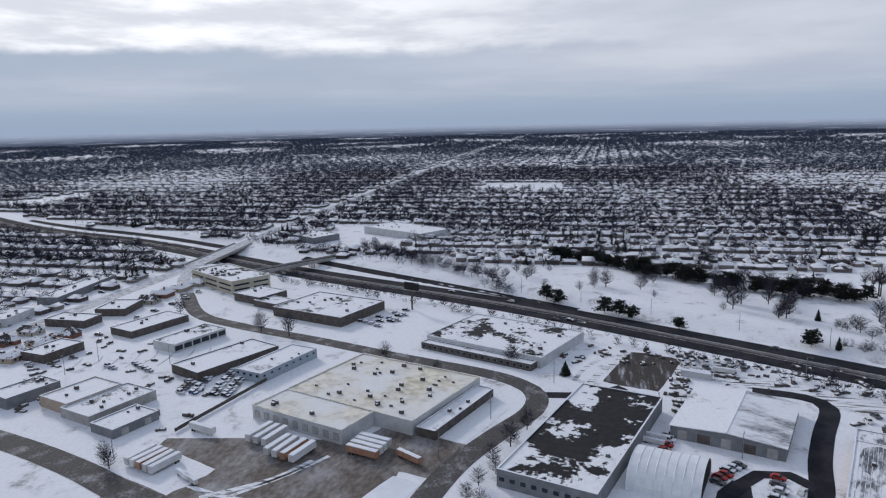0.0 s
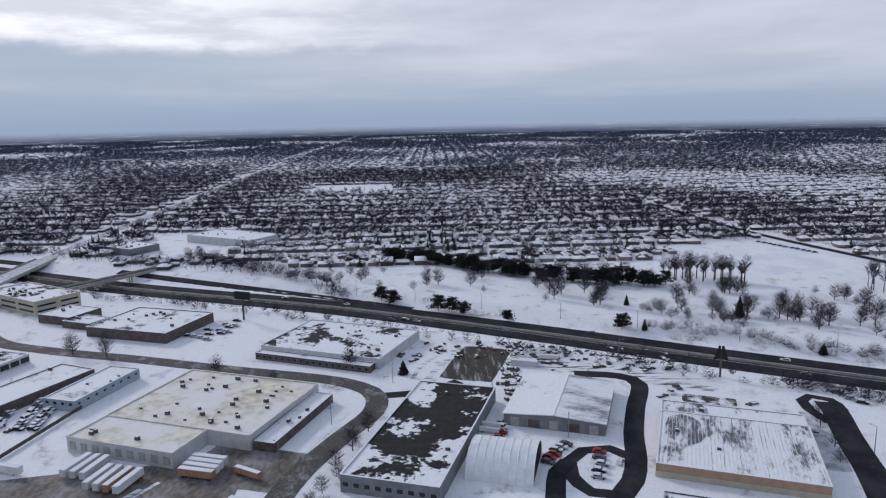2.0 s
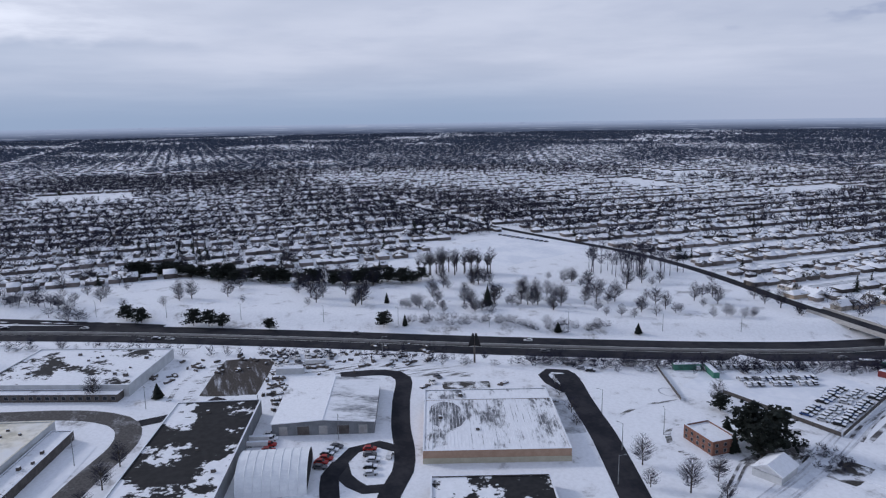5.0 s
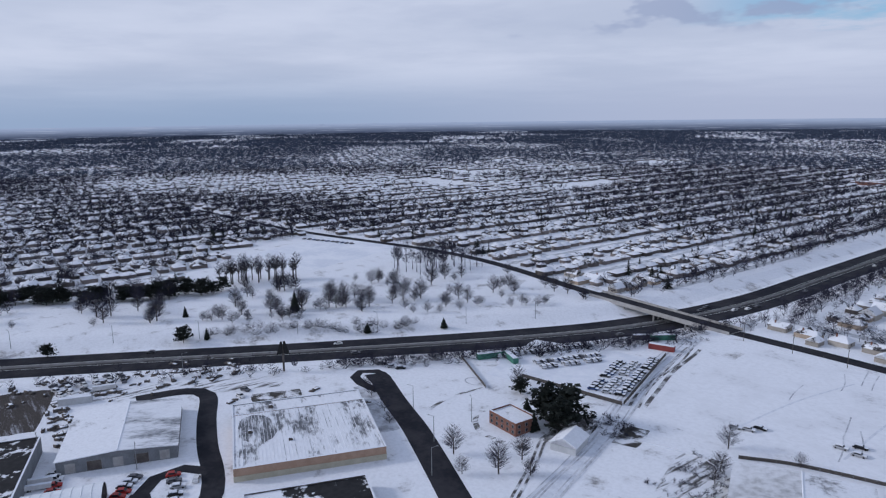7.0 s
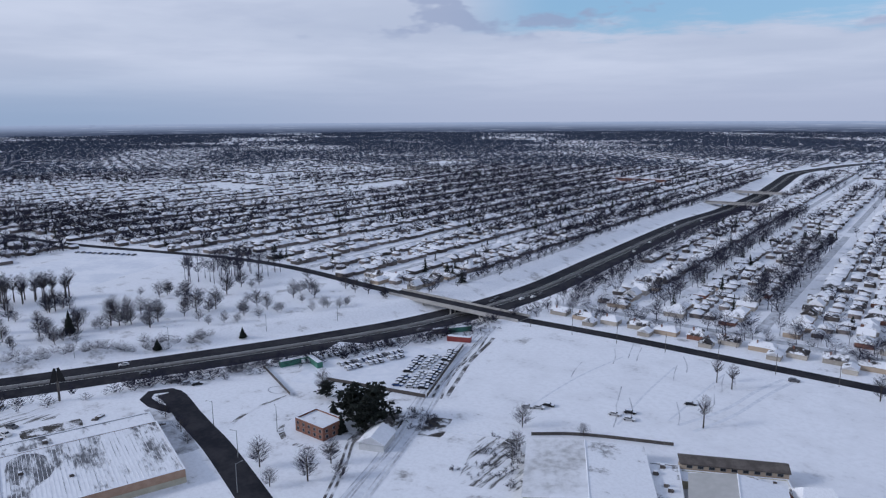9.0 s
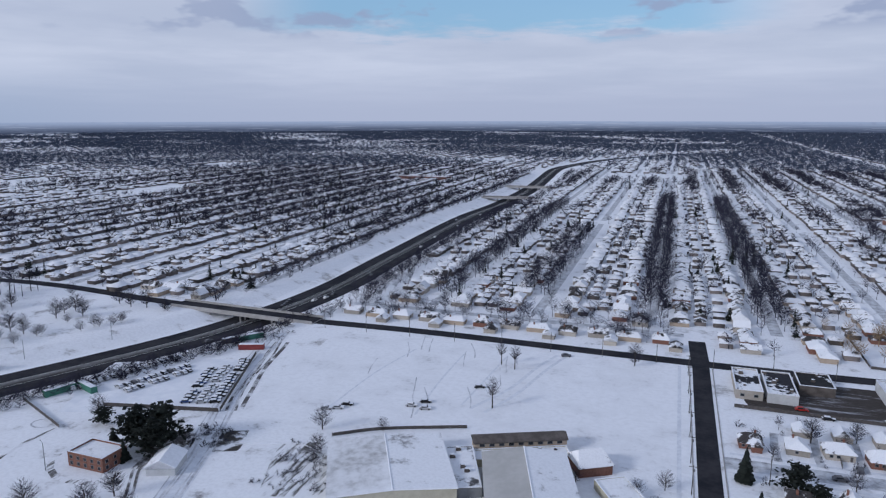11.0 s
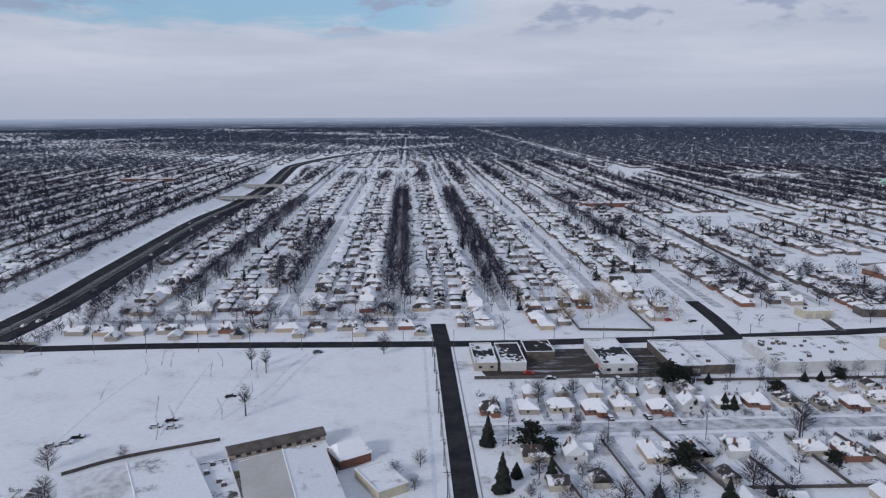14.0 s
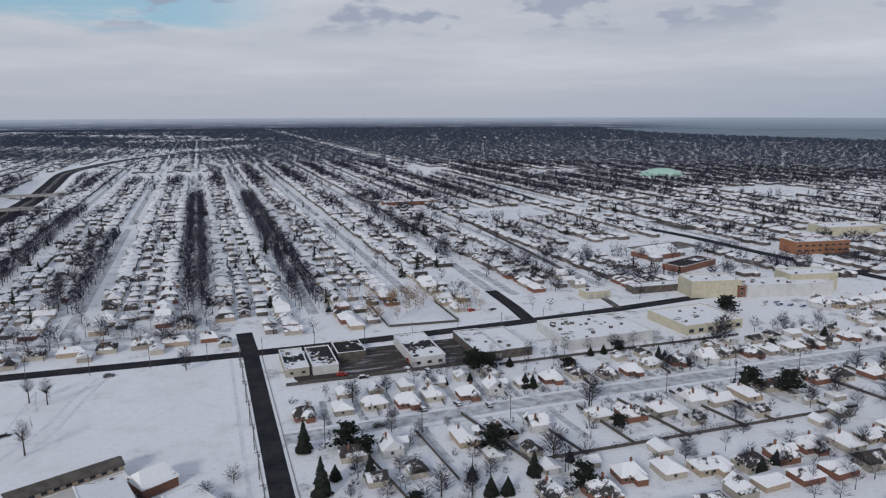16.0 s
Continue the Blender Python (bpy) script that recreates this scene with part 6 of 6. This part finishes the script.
for name, pts, width, m, lift, words in (
        ("ground_path_drive", [(-156, 186), (-157, 176), (-157, 168), (-155, 160)], 4.5, M_mud_rut, 0.055, "dark muddy drive beside the brick house"),
        ("ground_path_ring", [(-160, 184), (-168, 176), (-184, 165), (-186, 156), (-176, 148), (-164, 148), (-154, 152)], 2.2, M_track, 0.06, "trodden path round the brick house"),
        ("ground_path_field_a", [(-46, 308), (-52, 290), (-58, 262), (-68, 238)], 1.6, M_rut, 0.045, "wheel track across the snowy field"),
        ("ground_path_field_b", [(-42, 308), (-48, 286), (-54, 258), (-62, 236)], 1.6, M_rut, 0.045, "wheel track across the snowy field"),
        ("ground_path_field_c", [(-68, 300), (-70, 270), (-72, 240)], 0.9, M_rut, 0.045, "wheel track across the snowy field"),
        ("ground_path_field_d", [(-88, 296), (-88, 262), (-86, 226)], 0.9, M_rut, 0.045, "wheel track across the snowy field"),
        ("ground_path_field_e", [(-112, 296), (-118, 260), (-120, 216)], 0.9, M_rut, 0.045, "wheel track across the snowy field"),
        ("ground_path_lot", [(-200, 142), (-205, 158), (-204, 176)], 1.6, M_track, 0.045, "wheel track across the empty lot"),
        ("ground_path_street", [(8, 312), (8, 250), (8, 170)], 1.4, M_rut, 0.045, "snowy footpath beside the street"),
        ("pavement_row", [(24, 231), (130, 231), (300, 229)], 1.5, M_rut, 0.045, "snowy footpath along the houses"),
        ("pavement_row_south", [(24, 217), (130, 217), (300, 215)], 1.5, M_rut, 0.045, "snowy footpath along the houses"),
        ("ground_path_yard_a", [(-186, -150), (-170, -118), (-166, -80)], 2.0, M_track, 0.07, "slushy ruts across the truck yard"),
        ("ground_path_yard_b", [(-194, -92), (-180, -100), (-166, -116)], 2.4, M_track, 0.075, "slushy ruts across the truck yard"),
        ("ground_path_yard_c", [(-198, -88), (-184, -96), (-168, -108)], 1.6, M_track, 0.075, "slushy ruts across the truck yard"),
        ("ground_path_works_a", [(-312, 8), (-290, -2), (-276, -6)], 3.0, M_track, 0.05, "muddy ruts beside the dirt lot"),
        ("ground_path_works_b", [(-316, 2), (-296, -8), (-280, -12)], 2.0, M_track, 0.05, "muddy ruts beside the dirt lot"),
        ("kerb_street", [(12.2, 312), (12.2, 250), (12.2, 150)], 0.4, M_concrete, 0.16, "concrete kerb of the side street"),
        ("kerb_street_east", [(21.8, 312), (21.8, 250), (21.8, 150)], 0.4, M_concrete, 0.16, "concrete kerb of the side street")):
    strip(name, spline(pts, 5.0), width, m, lift, 0.0, words, "ground")
TRACK = spline([(-116, 100), (-130, 137), (-143, 174), (-163, 221), (-176, 257), (-187, 297)], 4.0)
for k, (o, w_) in enumerate(((-3.4, 0.9), (-2.0, 0.5), (1.2, 0.6), (2.6, 0.8), (4.6, 0.5))):
    wob = np.c_[np.sin(np.arange(len(TRACK)) * 0.31 + k) * 0.5, np.zeros(len(TRACK))]
    strip("ground_path_rut", TRACK + wob, w_, M_grey_rut, 0.07 + 0.004 * k, o, "packed grey wheel rut in a snowy track", "ground")
SIDE = spline([(-152, 208), (-157.6, 220.5), (-164.7, 240.8), (-170.6, 260.7), (-178, 284)], 4.0)
for k, (o, w_) in enumerate(((-1.6, 1.8), (0.8, 1.0), (3.0, 1.6))):
    strip("ground_path_rut", SIDE + np.c_[np.sin(np.arange(len(SIDE)) * 0.43 + 2 * k) * 0.7, np.zeros(len(SIDE))], w_, M_mud_rut, 0.06 + 0.004 * k, o, "dark churned mud beside a snowy track", "ground")
for o in (-0.9, 0.9):
    strip("ground_path_rut", spline([(-156, 162), (-154.5, 158.5), (-146.2, 146.6), (-139.4, 135.3), (-132, 123)], 3.0), 0.9, M_mud_rut, 0.08, o, "dark wheel rut of the drive", "ground")
fence("low snow-capped wall at the field edge", [(-137, 184), (-114, 191.4), (-105, 186.3)], 0.45, M_snow, 4.0)
scrub = np.array([(-105 + g.uniform(-13, 13), 180 + g.uniform(-17, 12)) for _ in range(70)] + [(-192 + g.uniform(-12, 12), 290 + g.uniform(-14, 14)) for _ in range(40)] + [(-148 + g.uniform(-9, 9), 186 + g.uniform(-7, 8)) for _ in range(50)] + [(g.uniform(-330, -280), g.uniform(70, 120)) for _ in range(40)])
scatter("scrub", bare_form(65, 2.2, 1.6, 40, 0.9, False, 0.02), [M_twig], rows(scrub, rs.uniform(0, 6.28, len(scrub)), 0.4, 1.2, 0.4, 1.3), "low leafless scrub sticking through the snow", "scrub")
# odds and ends half buried in the snow of the works and yards
junk = np.array([(g.uniform(-330, -282), g.uniform(30, 110)) for _ in range(60)] + [(g.uniform(-290, -255), g.uniform(24, 34)) for _ in range(26)] + [(g.uniform(-300, -200), g.uniform(-260, -150)) for _ in range(80)] + [(g.uniform(-330, -300), g.uniform(-20, 30)) for _ in range(30)] + [(g.uniform(-260, -200), g.uniform(80, 130)) for _ in range(10)])
scatter("yard_clutter", Build().box(0, 0, 0, 2.2, 1.2, 0.9, 20, 0).box(1.6, 0.9, 0, 1.0, 1.6, 0.6, 50, 0).box(-0.2, 0.1, 0.9, 1.6, 0.9, 0.12, 20, 1), [M_dark_wall, M_snow], rows(junk, rs.uniform(0, 6.28, len(junk)), 0.5, 1.6, 0.5, 1.3), "stacked pallets and scrap under snow", "clutter")

marks = random.Random(5)
for k in range(14):
    x, y = marks.uniform(-122, -60), marks.uniform(222, 300)
    strip("ground_path_mark", spline([(x, y), (x - 2.5, y + 9), (x - 6 + marks.uniform(-2, 2), y + 20)], 3.0), 0.5, M_grey_rut, 0.05 + 0.002 * k, 0.0, "faint wheel mark in the snowy field", "ground")
for k in range(10):
    x, y = -268 - 4 * k + marks.uniform(-2, 2), -244 + 7.5 * k
    strip("ground_path_mark", spline([(x, y), (x + 9, y + 4), (x + 22, y + 6 + marks.uniform(-4, 4))], 3.0), 0.9, M_grey_rut, 0.045 + 0.002 * k, 0.0, "wheel mark across a snowy works lot", "ground")
ring = [(-212 + 4.5 * math.cos(0.52 * k), 176 + 3.5 * math.sin(0.52 * k)) for k in range(13)]
strip("ground_path_mark", spline(ring, 2.0), 0.6, M_grey_rut, 0.06, 0.0, "round wheel mark in an empty snowy lot", "ground")
# low houses and shops between the avenue and the workshops
for k in range(30):
    x, y = -262 - 17 * (k % 10) + g.uniform(-3, 3), (-298, -276, -340)[k // 10] + g.uniform(-3, 3)
    if abs(x + 318) > 18 and abs(x + 346) > 16 and abs(x + 384) > 36 or k >= 10 and k < 20 and x < -362:
        put(HOUSES[g.choice((0, 1, 2, 4))], x, y, g.choice((0, 90, 180)), g.uniform(0.9, 1.1))
for k in range(30):
    put(CARS[g.choice((0, 1, 5, 2, 4))], -250 - 5.2 * k + g.uniform(-0.4, 0.4), (-287, -262, -328)[k % 3] + g.uniform(-1, 1), 90 + g.uniform(-6, 6))
for a, b_ in (((88, 334), (126, 330.5)), ((88, 375), (88, 335)), ((126, 373), (126, 331))):
    fence("dark fence round a level snowy yard", [a, b_], 1.6, M_wood, 6.0)
for k in range(11):                                   # cars at the meadow's far side
    put(CARS[(0, 5, 4)[k % 3]], -579 + 5.0 * k, 276 + 2.1 * k + g.uniform(-0.5, 0.5), 115 + g.uniform(-6, 6))
for x, y0, y1 in ((57, 231, 262), (83, 232, 264), (109, 231, 262), (146, 231, 262), (185, 230, 262), (66, 214, 178), (130, 214, 180), (188, 214, 178), (262, 212, 178)):
    fence("weathered plank fence between two gardens", [(x, y0), (x + 3, y1)], 1.5, M_wood, 6.0)
tufts = np.array([(g.uniform(26, 330), g.choice((g.uniform(229, 234), g.uniform(246, 266), g.uniform(176, 196), g.uniform(206, 214)))) for _ in range(420)])
scatter("garden_shrubs", bare_form(63, 2.4, 1.5, 46, 0.55, False, 0.02), [M_twig], rows(tufts, rs.uniform(0, 6.28, len(tufts)), 0.5, 1.5, 0.5, 1.6), "leafless shrubs along houses and garden fences", "shrubs")
backs_ = np.array([(g.uniform(26, 420), g.choice((g.uniform(255, 268), g.uniform(166, 192), g.uniform(130, 160)))) for _ in range(150)])
scatter("garden_trees", bare_form(68, 10, 4.2, 120, 0.15), [M_twig], rows(backs_, rs.uniform(0, 6.28, len(backs_)), 0.5, 1.15, 0.5, 1.2), "leafless trees in the back gardens", "trees")
halls = np.array([(g.uniform(200, 420), g.choice((g.uniform(356, 395), g.uniform(425, 470)))) for _ in range(120)])
halls = halls[free(halls[:, 0], halls[:, 1])]
scatter("garden_trees", bare_form(69, 13, 5.2, 120, 0.18), [M_twig], rows(halls, rs.uniform(0, 6.28, len(halls)), 0.7, 1.2, 0.7, 1.2), "leafless trees between halls and houses", "trees")
# driveways of the near houses
for k in range(20):
    x = 38.5 + 12.6 * k
    strip("pavement_drive", np.array([(x, 230.0), (x, 240.0), (x + 1, 252.0)]), 2.6, M_street, 0.052, 0.0, "slushy driveway beside a house", "driveway")
    strip("pavement_drive", np.array([(x + 6, 217.5), (x + 6, 206.0), (x + 7, 190.0)]), 2.6, M_street, 0.052, 0.0, "slushy driveway beside a house", "driveway")
for k, x in enumerate((108, 148, 172, 214, 240)):
    fence("weathered garden fence between houses", [(x, 214), (x + 6, 178)], 1.5, M_wood, 6.0)
fence("long weathered fence behind the gardens", [(100, 181), (230, 178)], 1.5, M_wood, 6.0)
fence("long weathered fence behind the gardens", [(120, 264), (250, 262)], 1.5, M_wood, 6.0)

for k in range(40):                                   # two more rows towards the south-east
    x, y = 118 + 13 * (k % 20) + g.uniform(-1.5, 1.5), (143, 122)[k // 20] + g.uniform(-2.5, 2.5)
    put(SIMPLE[g.randrange(4)], x, y, g.choice((0, 0, 90)) + g.uniform(-5, 5), g.uniform(0.8, 0.92))
for k in range(46):
    x, y = g.uniform(215, 400), g.uniform(122, 215)
    plant(g.choice((B[0], B[1], B[2], B[2], P[3])), x, y, g.uniform(0.7, 1.1))
